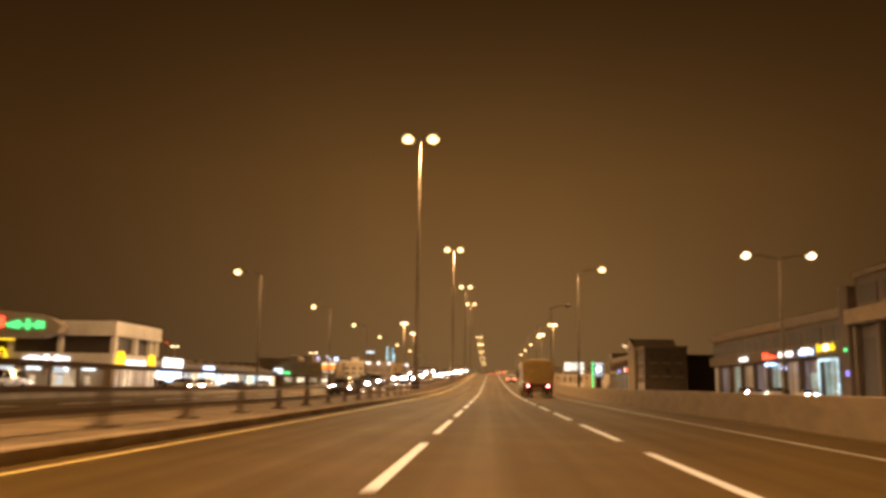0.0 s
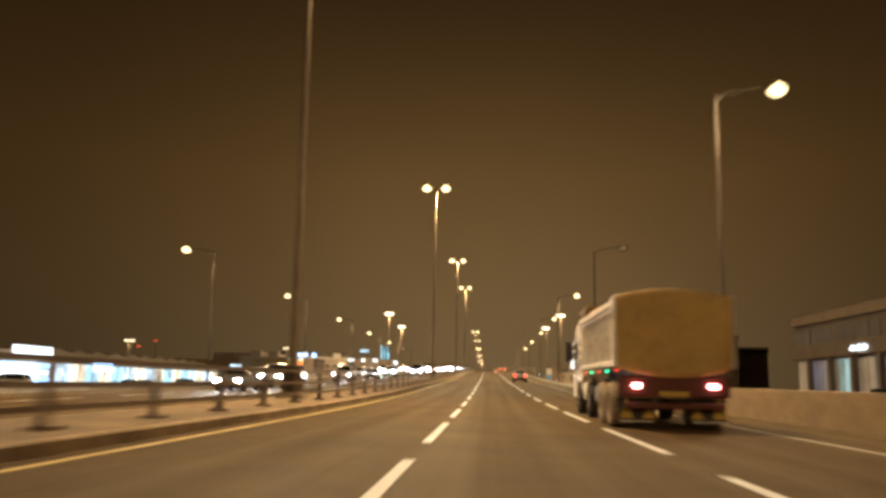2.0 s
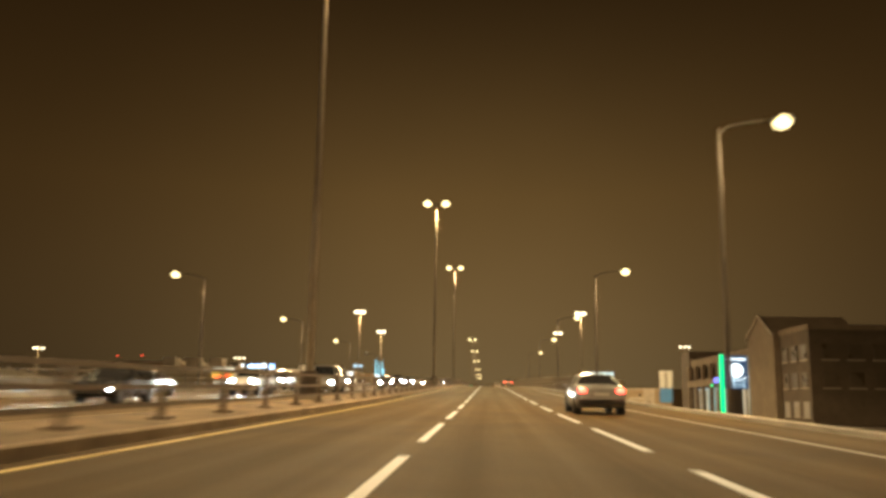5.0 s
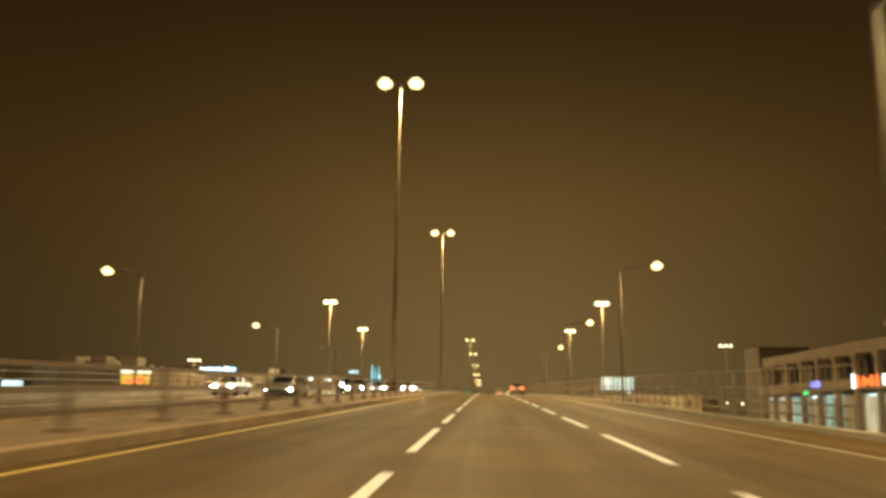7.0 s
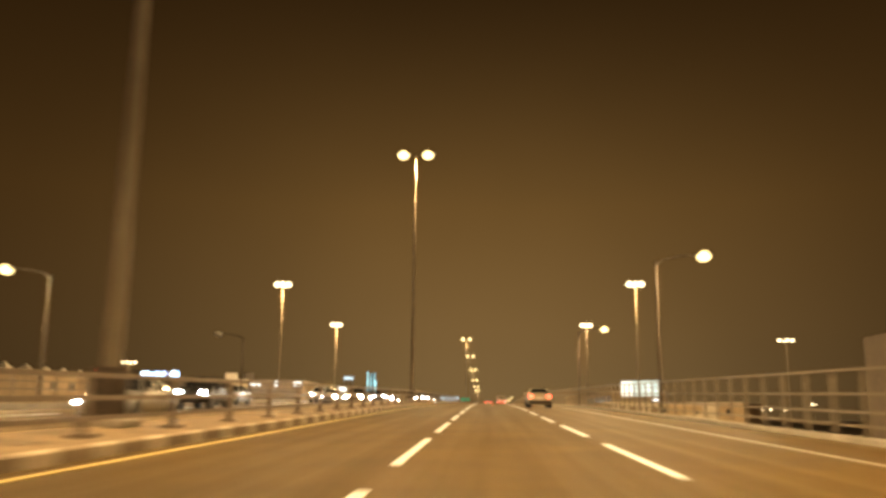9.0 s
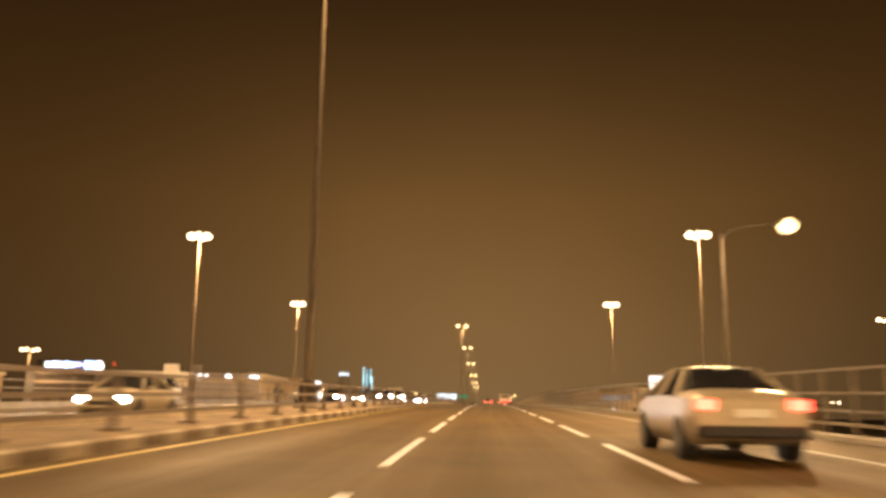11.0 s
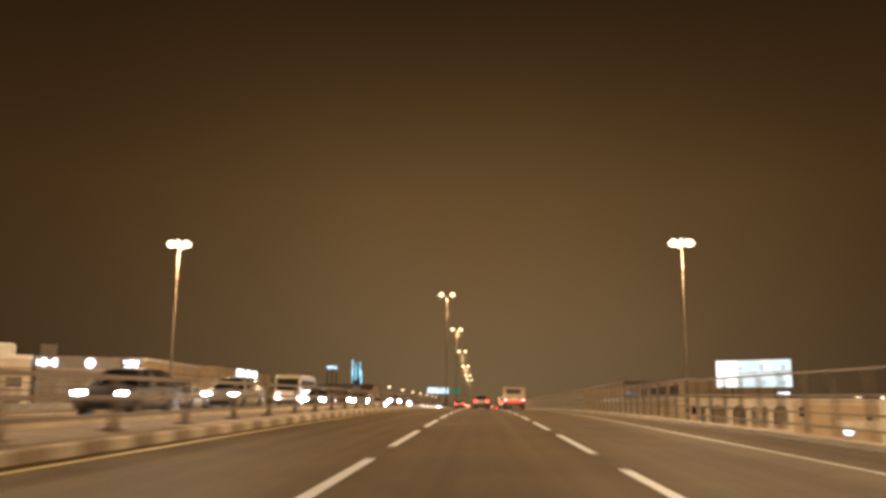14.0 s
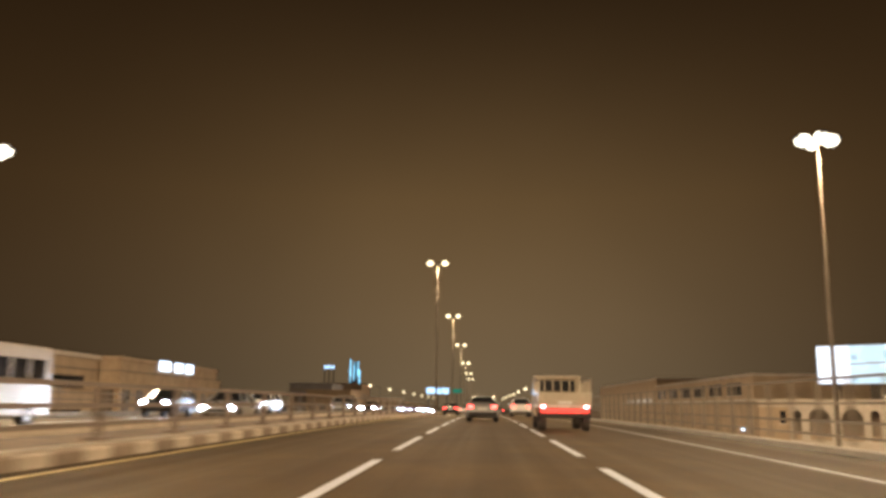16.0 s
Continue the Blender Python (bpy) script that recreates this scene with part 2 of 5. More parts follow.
SIGN_RED = glowing("red_lit_sign", (1.0, 0.07, 0.03), 2.6)
SIGN_AMBER = glowing("amber_lit_sign", (1.0, 0.62, 0.10), 0.55)
SIGN_ORANGE = glowing("orange_lit_sign", (1.0, 0.16, 0.03), 1.0)
SIGN_GREEN = glowing("green_lit_sign", (0.02, 1.0, 0.30), 0.9)
GREEN_PANEL = glowing("dim_green_panel", (0.10, 0.75, 0.38), 0.16)
SIGN_YELLOW = glowing("yellow_lit_sign", (1.0, 0.72, 0.03), 1.1)
SIGN_LIME = glowing("lime_lit_sign", (0.75, 1.0, 0.06), 1.6)
BILLBOARD = glowing("billboard_face", (0.66, 0.90, 1.0), 0.50, 0.35, 0.5)
BILLBOARD_WHITE = glowing("billboard_white_panel", (0.92, 0.97, 1.0), 0.75)
BILLBOARD_GREY = glowing("billboard_grey_figure", (0.45, 0.66, 0.76), 0.42)
NAVY_PANEL = glowing("navy_lit_panel", (0.03, 0.06, 0.12), 0.8)
TOWER_GLOW = glowing("cyan_tower_lights", (0.35, 0.8, 0.95), 1.0, 0.6, 0.1)
TRUCK_WHITE = surface("dusty_white_truck_paint", (0.80, 0.77, 0.71), 0.55, 0, 0.1, 1.2, 25, 0.1, (0.36, 0.27, 0.18), 0.6)
# Dusty brown for cab guard and rope rail; paints the side notches' shade too.
TRUCK_DUST_SHADE = surface("dusty_brown_and_notch_shade", (0.20, 0.145, 0.085), 0.9, 0, 0.2, 2.0, 30, 0.2, (0.16, 0.11, 0.07), 0.5)
MARKER_WHITE = glowing("white_marker_light", (1.0, 0.92, 0.78), 0.9)
TARP = surface("ochre_tarpaulin", (0.62, 0.43, 0.16), 0.85, 0, 0.15, 1.0, 60, 0.3, (0.36, 0.24, 0.1), 0.5)
CHASSIS_RED = surface("oxide_red_chassis", (0.13, 0.035, 0.025), 0.6, 0.1, 0.25, 2, 30, 0.2, (0.08, 0.05, 0.04), 0.6)
BLACK = surface("black_plastic", (0.025, 0.024, 0.023), 0.6, 0, 0.2, 3, 40, 0.1)
DUSTY_WHEEL = surface("dusty_lorry_wheel", (0.34, 0.27, 0.19), 0.85, 0, 0.25, 3, 30, 0.25, (0.1, 0.08, 0.06), 0.6)
TYRE = surface("tyre_rubber", (0.035, 0.031, 0.028), 0.85, 0, 0.2, 4, 40, 0.3, (0.16, 0.12, 0.08), 0.6)
RIM = surface("dusty_steel_rim", (0.45, 0.42, 0.37), 0.4, 0.7, 0.2, 6, 40, 0.1, (0.2, 0.15, 0.1), 0.5)
CHROME = surface("chrome", (0.75, 0.75, 0.75), 0.15, 1.0, 0.05, 4, 40, 0)
HEADLIGHT = glowing("lit_headlight", (0.95, 0.97, 1.0), 220.0)
HEADLIGHT_BLUE = glowing("lit_cold_headlight", (0.66, 0.86, 1.0), 260.0)
TAIL_RED = glowing("lit_tail_light", (1.0, 0.05, 0.03), 9.0)
TAIL_BRIGHT = glowing("bright_tail_light", (1.0, 0.30, 0.28), 16.0)
MARKER_GREEN = glowing("green_marker_light", (0.02, 1.0, 0.45), 3.0)
MARKER_RED = glowing("red_marker_light", (1.0, 0.06, 0.03), 1.6)
PLATE_YELLOW = surface("yellow_plate", (0.6, 0.42, 0.08), 0.5, 0, 0.1, 5, 40, 0)
PLATE_WHITE = surface("white_plate", (0.7, 0.7, 0.66), 0.5, 0, 0.1, 5, 40, 0)
PAINTS = {
    "white": surface("white_car_paint", (0.68, 0.67, 0.64), 0.3, 0, 0.05, 2, 30, 0, (0.4, 0.34, 0.26), 0.25, coat=0.6),
    "silver": surface("silver_car_paint", (0.42, 0.42, 0.42), 0.3, 0.6, 0.06, 2, 30, 0, (0.3, 0.26, 0.2), 0.25, coat=0.6),
    "dark": surface("dark_car_paint", (0.035, 0.037, 0.042), 0.25, 0.2, 0.1, 2, 30, 0, (0.12, 0.1, 0.08), 0.2, coat=0.7),
    "grey": surface("grey_car_paint", (0.16, 0.16, 0.165), 0.3, 0.5, 0.08, 2, 30, 0, (0.2, 0.17, 0.13), 0.2, coat=0.6),
    "red": surface("red_car_paint", (0.35, 0.03, 0.025), 0.3, 0.1, 0.08, 2, 30, 0, (0.2, 0.12, 0.08), 0.2, coat=0.6),
    "beige": surface("beige_car_paint", (0.5, 0.43, 0.32), 0.35, 0.2, 0.06, 2, 30, 0, (0.3, 0.24, 0.16), 0.25, coat=0.5),
}


# ---- mesh helpers ----
def box(bm, x0, x1, y0, y1, z0, z1, bevel=0.0):
    made = bmesh.ops.create_cube(bm, size=1.0, matrix=Matrix.LocRotScale(((x0 + x1) / 2, (y0 + y1) / 2, (z0 + z1) / 2), None, (abs(x1 - x0), abs(y1 - y0), abs(z1 - z0))))
    if bevel:
        edges = list({e for v in made["verts"] for e in v.link_edges})
        bmesh.ops.bevel(bm, geom=edges, offset=bevel, segments=1, affect="EDGES", profile=0.5)
    return bm


def boxed(x0, x1, y0, y1, z0, z1, bevel=0.0):
    return box(bmesh.new(), x0, x1, y0, y1, z0, z1, bevel)


def prism(bm, outline, x0, x1, bevel=0.0):
    """A profile of (y, z) points drawn out across x."""
    a = [bm.verts.new((x0, y, z)) for y, z in outline]
    b = [bm.verts.new((x1, y, z)) for y, z in outline]
    k = len(outline)
    faces = [bm.faces.new(a), bm.faces.new(b[::-1])]
    for i in range(k):
        faces.append(bm.faces.new((a[i], b[i], b[(i + 1) % k], a[(i + 1) % k])))
    bmesh.ops.recalc_face_normals(bm, faces=faces)
    if bevel:
        bmesh.ops.bevel(bm, geom=list({e for f in faces for e in f.edges}), offset=bevel, segments=2, affect="EDGES", profile=0.5)
    return bm


def tube(bm, points, radii, sides=8):
    """A round bar along a line of points, with a radius at each."""
    rings = []
    for i, p in enumerate(points):
        way = Vector(points[min(i + 1, len(points) - 1)]) - Vector(points[max(i - 1, 0)])
        turn = way.to_track_quat("Z", "Y").to_matrix()
        rings.append([bm.verts.new(Vector(p) + turn @ Vector((radii[i] * math.cos(2 * math.pi * k / sides), radii[i] * math.sin(2 * math.pi * k / sides), 0))) for k in range(sides)])
    for a, b in zip(rings, rings[1:]):
        for k in range(sides):
            bm.faces.new((a[k], a[(k + 1) % sides], b[(k + 1) % sides], b[k])).smooth = True
    for ring, cap in ((rings[0], rings[0][::-1]), (rings[-1], rings[-1])):
        for e in bm.faces.new(cap).edges:
            e.smooth = False
    return bm


def disc(bm, x, y, z, radius, width, sides=18, inner=0.0):
    """A wheel-like round body with its axis along x."""
    outline = [(-width / 2, radius * 0.9), (-width * 0.36, radius), (width * 0.36, radius), (width / 2, radius * 0.9), (width / 2, inner), (-width / 2, inner)]
    rings = [[bm.verts.new((x + a, y + r * math.cos(2 * math.pi * k / sides), z + r * math.sin(2 * math.pi * k / sides))) for a, r in outline] for k in range(sides)]
    for k in range(sides):
        p, q = rings[k], rings[(k + 1) % sides]
        for i in range(len(outline)):
            j = (i + 1) % len(outline)
            if inner == 0 and i == 4:
                continue
            bm.faces.new((p[i], q[i], q[j], p[j]))
    bmesh.ops.remove_doubles(bm, verts=bm.verts, dist=1e-5)
    bmesh.ops.recalc_face_normals(bm, faces=bm.faces)
    return bm


def solid(bm, corners_low, corners_high):
    """A six-sided body from four lower and four upper corners."""
    a, b = [bm.verts.new(c) for c in corners_low], [bm.verts.new(c) for c in corners_high]
    faces = [bm.faces.new(a[::-1]), bm.faces.new(b)]
    for i in range(4):
        faces.append(bm.faces.new((a[i], a[(i + 1) % 4], b[(i + 1) % 4], b[i])))
    bmesh.ops.recalc_face_normals(bm, faces=faces)
    return bm


def part(name, bm, material, parent=None, label="", kind=""):
    """Links a bmesh as one mesh object under a thing or a part."""
    data = bpy.data.meshes.new(name)
    bm.to_mesh(data)
    bm.free()
    data.materials.append(material)
    ob = new(name, data)
    ob.parent = parent
    return tagged(ob, label, kind=kind)


def piece(name, data, parent, m):
    """One of many alike pieces, on shared mesh data."""
    ob = new(name, data)
    ob.parent, ob.matrix_basis = parent, m
    return ob


def thing(name, label, category, m=None, group="", kind=""):
    ob = new(name)
    ob.empty_display_size = 0.3
    if m is not None:
        ob.matrix_basis = m
    return tagged(ob, label, category, group, kind)


def lamp_light(parent, place, power, colour=SODIUM, radius=0.9):
    data = bpy.data.lights.new("lamp_light", "SPOT")
    data.energy, data.color, data.shadow_soft_size = power, colour, radius
    data.spot_size, data.spot_blend = radians(173), 0.12
    ob = new("lamp_light", data)
    ob.parent, ob.location = parent, place
    return ob


def strip(rows, material_name, name, kind="structure"):
    """A sheet from rows of points, each row of the same count."""
    bm = bmesh.new()
    grid = [[bm.verts.new(p) for p in row] for row in rows]
    for a, b in zip(grid, grid[1:]):
        for i in range(len(a) - 1):
            bm.faces.new((a[i], a[i + 1], b[i + 1], b[i]))
    bmesh.ops.recalc_face_normals(bm, faces=bm.faces)
    return part(name, bm, material_name, None, kind=kind)


STATIONS = [-320 + 6 * i for i in range(220)]
MID = -6.4                      # the middle of the median
NEAR_KERB, FAR_KERB = -4.47, -7.9
RIGHT_KERB, LEFT_KERB = 9.2, -22.0

# ---- ground, road, median ----
ground = strip([[(x, y, -0.03) for x in (-2600, -300, -60, -22.6, 9.8, 60, 300, 2600)] for y in (-900, -300, 0, 200, 400, 600, 900, 1500, 4200)], GROUND, "ground")
tagged(ground, "dusty flat ground with worn paving beside the highway", "ground")
road = strip([[(x, y, road_z(y)) for x in (NEAR_KERB, -4.0, 0, 3.65, 7.15, RIGHT_KERB)] for y in STATIONS], ASPHALT, "road")
tagged(road, "worn dark asphalt carriageway rising onto a flyover", "road")
road_far = strip([[(x, y, road_z(y)) for x in (LEFT_KERB, -19.9, -16.4, -12.75, -8.8, FAR_KERB)] for y in STATIONS], ASPHALT, "road_oncoming")
tagged(road_far, "worn dark asphalt carriageway for oncoming traffic", "road")
for name, x0, x1 in (("service_road_left", -36.0, -23.6), ("service_road_right", 11.0, 22.0)):
    tagged(strip([[(x, y, 0.0) for x in (x0, (x0 + x1) / 2, x1)] for y in STATIONS], SERVICE, name), "dark asphalt service road beside the highway", "road")
median = strip([[(x, y, road_z(y) + z) for x, z in ((NEAR_KERB - 0.15, 0.19), (-5.2, 0.21), (MID, 0.27), (-7.2, 0.21), (FAR_KERB + 0.15, 0.19))] for y in STATIONS], SAND, "median")
tagged(median, "sandy paved median strip between the carriageways", "median")
for name, x, out in (("retaining_wall_right", RIGHT_KERB, 1), ("retaining_wall_left", LEFT_KERB, -1)):
    tagged(strip([[(x, y, road_z(y) + 0.004), (x + out * 0.55, y, road_z(y) + 0.004), (x + out * 0.56, y, -0.3)] for y in STATIONS], CONCRETE, name), "grey concrete retaining wall of the flyover ramp", "wall")


def ribbon(bm, x0, x1, z0, z1, stations, closed=True):
    """A long bar of rectangular section that follows the road's profile."""
    rings = [[bm.verts.new((x, y, road_z(y) + z)) for x, z in ((x0, z0), (x1, z0), (x1, z1), (x0, z1))] for y in stations]
    for a, b in zip(rings, rings[1:]):
        for k in range(4):
            bm.faces.new((a[k], a[(k + 1) % 4], b[(k + 1) % 4], b[k]))
    bm.faces.new(rings[0]), bm.faces.new(rings[-1][::-1])
    bmesh.ops.recalc_face_normals(bm, faces=bm.faces)
    return bm


def stations(y0, y1, step=6.0):
    k = max(1, int((y1 - y0) / step))
    return [y0 + (y1 - y0) * i / k for i in range(k + 1)]


for name, x, material, owner in (("yellow_edge_line", -4.0, YELLOW_LINE, road), ("white_edge_line", 7.1, EDGE_LINE, road), ("yellow_edge_line", -8.8, YELLOW_LINE, road_far), ("white_edge_line", -19.9, EDGE_LINE, road_far)):
    part(name, ribbon(bmesh.new(), x - 0.06, x + 0.06, -0.02, 0.008, stations(-120, 900)), material, owner)
part("kerb", ribbon(bmesh.new(), FAR_KERB - 0.05, FAR_KERB + 0.2, -0.1, 0.32, stations(-120, 900)), KERB_PALE, median)
part("kerb", ribbon(bmesh.new(), NEAR_KERB - 0.2, NEAR_KERB, -0.1, 0.2, stations(467.5, 900)), KERB_PALE, median)
part("kerb", ribbon(bmesh.new(), RIGHT_KERB, RIGHT_KERB + 0.45, -0.1, 0.12, stations(128, 900)), CONCRETE, road)
part("kerb", ribbon(bmesh.new(), LEFT_KERB - 0.45, LEFT_KERB, -0.1, 0.30, stations(-120, 900)), CONCRETE, road_far)
part("kerb_top", ribbon(bmesh.new(), NEAR_KERB - 0.62, NEAR_KERB - 0.2, 0.0, 0.235, stations(380, 900)), KERB_PALE, median, "pale flat coping behind the kerb")
# expansion joint of the bridge
part("expansion_joint", ribbon(bmesh.new(), NEAR_KERB, RIGHT_KERB, -0.02, 0.005, (390.7, 391.1)), BLACK, road)

# ---- solid barrier on the approach ----
barrier = thing("concrete_barrier", "weathered concrete barrier along the approach road", "barrier", kind="structure")
for i in range(32):
    y = -60 + 6 * i
    bm = bmesh.new()
    prism(bm, [(-2.98, 0.0), (2.98, 0.0), (2.98, 0.92), (-2.98, 0.92)], RIGHT_KERB + 0.05, RIGHT_KERB + 0.32, 0.03)
    ob = part("barrier_block", bm, BARRIER, barrier)
    ob.matrix_basis = on_road(0, y)


# ---- railings ----
def post_mesh(name, height, wide, deep, foot, material):
    bm = bmesh.new()
    solid(bm, [(-wide / 2, -deep / 2, 0), (wide / 2, -deep / 2, 0), (wide / 2, deep / 2, 0), (-wide / 2, deep / 2, 0)],
          [(-wide / 3, -deep / 2, height), (wide / 3, -deep / 2, height), (wide / 3, deep / 2, height), (-wide / 3, deep / 2, height)])
    if foot:
        box(bm, -foot, foot, -foot * 0.9, foot * 0.9, -0.05, 0.10)
    data = bpy.data.meshes.new(name)
    bm.to_mesh(data)
    bm.free()
    data.materials.append(material)
    return data


def railing(name, label, x, base, heights, thick, y0, y1, step, mesh, material, end=None):
    owner = thing(name, label, "railing", kind="structure")
    for h in heights:
        part("rail", ribbon(bmesh.new(), x - thick / 2, x + thick / 2, h - thick / 2, h + thick / 2, stations(y0, end or y1)), material, owner)
    y = y0 + step / 2
    while y < y1:
        piece("post", mesh, owner, on_road(x, y, base))
        y += step
    return owner


median_post = post_mesh("post", 1.08, 0.14, 0.12, 0.19, RAIL_STEEL)
railing("median_railing", "brown steel railing with three rails on the median", -5.35, 0.18, (1.24, 0.86, 0.52), 0.085, -40, 520, 4.0, median_post, RAIL_STEEL, 900)
parapet_post = post_mesh("post", 1.42, 0.10, 0.06, 0.0, RAIL_PALE)
railing("parapet_railing", "pale galvanised parapet railing along the flyover edge", RIGHT_KERB + 0.25, 0.18, (1.60, 1.06, 0.66, 0.36), 0.055, 205, 520, 1.7, parapet_post, RAIL_PALE, 900)
railing("oncoming_parapet_railing", "pale galvanised parapet railing beyond the oncoming lanes", LEFT_KERB - 0.25, 0.28, (1.4, 1.0, 0.62), 0.07, 130, 560, 4.4, parapet_post, RAIL_PALE, 900)


# ---- lamps ----
MAST_HEIGHT = 26.4
def lantern(parent, x, y, z, size, glow, along="y", tilt=0.0):
    """A street lantern: a flat rounded housing with a bulging bowl beneath."""
    bm = bmesh.new()
    solid(bm, [(-0.22 * size, -0.5 * size, 0), (0.22 * size, -0.5 * size, 0), (0.22 * size, 0.5 * size, 0), (-0.22 * size, 0.5 * size, 0)],
          [(-0.12 * size, -0.34 * size, 0.16 * size), (0.12 * size, -0.34 * size, 0.16 * size), (0.12 * size, 0.34 * size, 0.16 * size), (-0.12 * size, 0.34 * size, 0.16 * size)])
    bmesh.ops.bevel(bm, geom=bm.edges[:], offset=0.03 * size, segments=2, affect="EDGES", profile=0.5)
    ob = part("lantern", bm, DARK_METAL, parent)
    bowl = bmesh.new()
    bmesh.ops.create_uvsphere(bowl, u_segments=14, v_segments=8, radius=0.5, matrix=Matrix.Diagonal((0.58 * size, 0.76 * size, 0.56 * size, 1)))
    for f in bowl.faces:
        f.smooth = True
    bo = part("bowl", bowl, glow, ob)
    bo.location = (0, 0, -0.06 * size)
    ob.matrix_basis = pose(x, y, z, tilt if along == "y" else 0, 0 if along == "y" else tilt, 0 if along == "y" else 90)
    return ob


def double_mast(x, y, z0, height, spread, size, power, glow, label, group, arms=2, drop=0.0):
    mast = thing("lamp_mast", label, "street lamp", pose(x, y, z0), group)
    stout = 1.25 if height > 30 else 1.0
    part("pole", tube(bmesh.new(), [(0, 0, 0), (0, 0, height * 0.4), (0, 0, height)], [0.19 * stout, 0.135 * stout, 0.075 * stout], 12), POLE_STEEL, mast)
    part("base", box(bmesh.new(), -0.5, 0.5, -0.5, 0.5, 0, 0.18, 0.03), CONCRETE, mast)
    part("base_sleeve", tube(bmesh.new(), [(0, 0, 0), (0, 0, 0.7), (0, 0, 1.2)], [0.37, 0.36, 0.35], 12), SLEEVE_STEEL, mast, "thick dark steel sleeve")
    for side in (-1, 1):
        part("arm", tube(bmesh.new(), [(0, 0, height - 0.35), (side * spread * 0.3, 0, height - 0.05), (side * spread * 0.5, 0, height)], [0.06, 0.05, 0.045]), POLE_STEEL, mast)
        lantern(mast, side * (spread * 0.5 + size * 0.2), 0, height, size, glow, "x", 0)
    if arms > 2:
        for side in (-1, 1):
            lantern(mast, 0, side * (spread * 0.35 + size * 0.2), height, size, glow, "y", 0)
        ring = bmesh.new()
        tube(ring, [(spread * 0.45 * math.cos(a * math.pi / 8), spread * 0.45 * math.sin(a * math.pi / 8), height + 0.02) for a in range(17)], [0.05] * 17, 6)
        part("ring", ring, POLE_STEEL, mast)
    if power:
        lamp_light(mast, (spread * 0.5 + size * 0.2, 0, height - 0.45 * size), power, radius=2.4 if arms > 2 else 0.9)
    return mast


for i, y in enumerate((1.0, 86.0, 169.0, 253.2, 323.6, 559.2, 640.0, 722.0, 804.0, 886.0, 968.0)):
    double_mast(-6.4, y, road_z(y) + 0.24, MAST_HEIGHT, 2.0, 1.65, MAST_POWER, LAMP_GLOW, "tall steel median lamp mast with two lit sodium lanterns", "median lamp masts")
for x, y in ((-40.3, 404.9), (-42.9, 482.2), (30.7, 403.1), (29.9, 480.0)):
    double_mast(x, y, 0, 31.0, 1.5, 1.9, HIGH_MAST_POWER, LAMP_PALE, "tall steel flood mast with a ring of lit lamps", "flood masts beside the flyover", 4)
double_mast(70.6, 435.8, 0, 23.0, 2.5, 1.2, 4000, LAMP_PALE, "tall lamp mast over a car park", "car park masts", 4)
double_mast(27.2, 77.1, 0, 13.3, 5.4, 1.1, 900, LAMP_PALE, "double-arm lamp post in front of the shops", "shop lamp posts")
double_mast(-166.0, 441.0, 0, 20.0, 3.0, 1.3, 15000, LAMP_PALE, "distant lamp mast with bright white lamps", "car park masts", 4)
double_mast(356.0, 1183.0, 0, 21.5, 3.0, 1.8, 0, LAMP_PALE, "distant lamp mast with bright white lamps", "car park masts", 4)
double_mast(-96.5, 464.0, 0, 18.4, 3.0, 1.2, 15000, LAMP_PALE, "distant lamp mast with bright white lamps", "car park masts", 4)


def street_lamp(x, y, height, reach, lit, power=STREET_POWER):
    lamp = thing("street_lamp", "single-arm steel street lamp, " + ("lit, beside the service road" if lit else "unlit, beside the service road"), "street lamp", pose(x, y, 0), "service road lamps")
    part("pole", tube(bmesh.new(), [(0, 0, 0), (0, 0, 5.0), (0, 0, height - 0.25)], [0.125, 0.10, 0.062], 10), STREET_STEEL, lamp)
    part("base", boxed(-0.25, 0.25, -0.25, 0.25, 0, 0.5, 0.04), CONCRETE, lamp)
    part("arm", tube(bmesh.new(), [(0, 0, height - 0.5), (reach * 0.15, 0, height - 0.18), (reach * 0.5, 0, height), (reach * 0.9, 0, height + 0.1)], [0.06, 0.055, 0.05, 0.045]), STREET_STEEL, lamp)
    lantern(lamp, reach, 0, height + 0.06, 1.0, LAMP_GLOW if lit else LAMP_OFF, "x", 0)
    if lit and power:
        lamp_light(lamp, (reach, 0, height - 0.3), power)
    return lamp


for y in (87.0, 126.0, 164.2, 203.4, 242.4, 281.4, 319.5):
    street_lamp(-23.0, y, 12.65, -2.6, y != 319.5, STREET_POWER)
for y in (87.4, 127.0, 165.5, 203.8, 242.3, 280.3, 318.4):
    street_lamp(10.15, y, 13.25, 2.5, y != 127.0)
for i in range(7):
    street_lamp(10.6, 640 + 45 * i, 13.4, 2.5, True, 0)
    street_lamp(-23.6, 620 + 45 * i, 13.4, -2.5, True, 0)


for x, y, h in ((200.6, 907, 12.2), (211.9, 903.7, 11.9), (217.7, 901.8, 12.4), (227.5, 898.6, 11.6), (245.2, 892.2, 16.3)):
    lot = thing("lot_lamp", "distant lamp post with a small pale lit globe", "lamp post", pose(x, y, 0), "distant lot lamps")
    part("pole", tube(bmesh.new(), [(0, 0, 0), (0, 0, h)], [0.16, 0.1], 8), STREET_STEEL, lot)
    part("base", boxed(-0.35, 0.35, -0.35, 0.35, 0, 0.4, 0.04), CONCRETE, lot)
    globe = bmesh.new()
    bmesh.ops.create_uvsphere(globe, u_segments=12, v_segments=8, radius=0.8, matrix=Matrix.Translation((0, 0, h)))
    part("globe", globe, LAMP_PALE, lot, "pale lit globe")

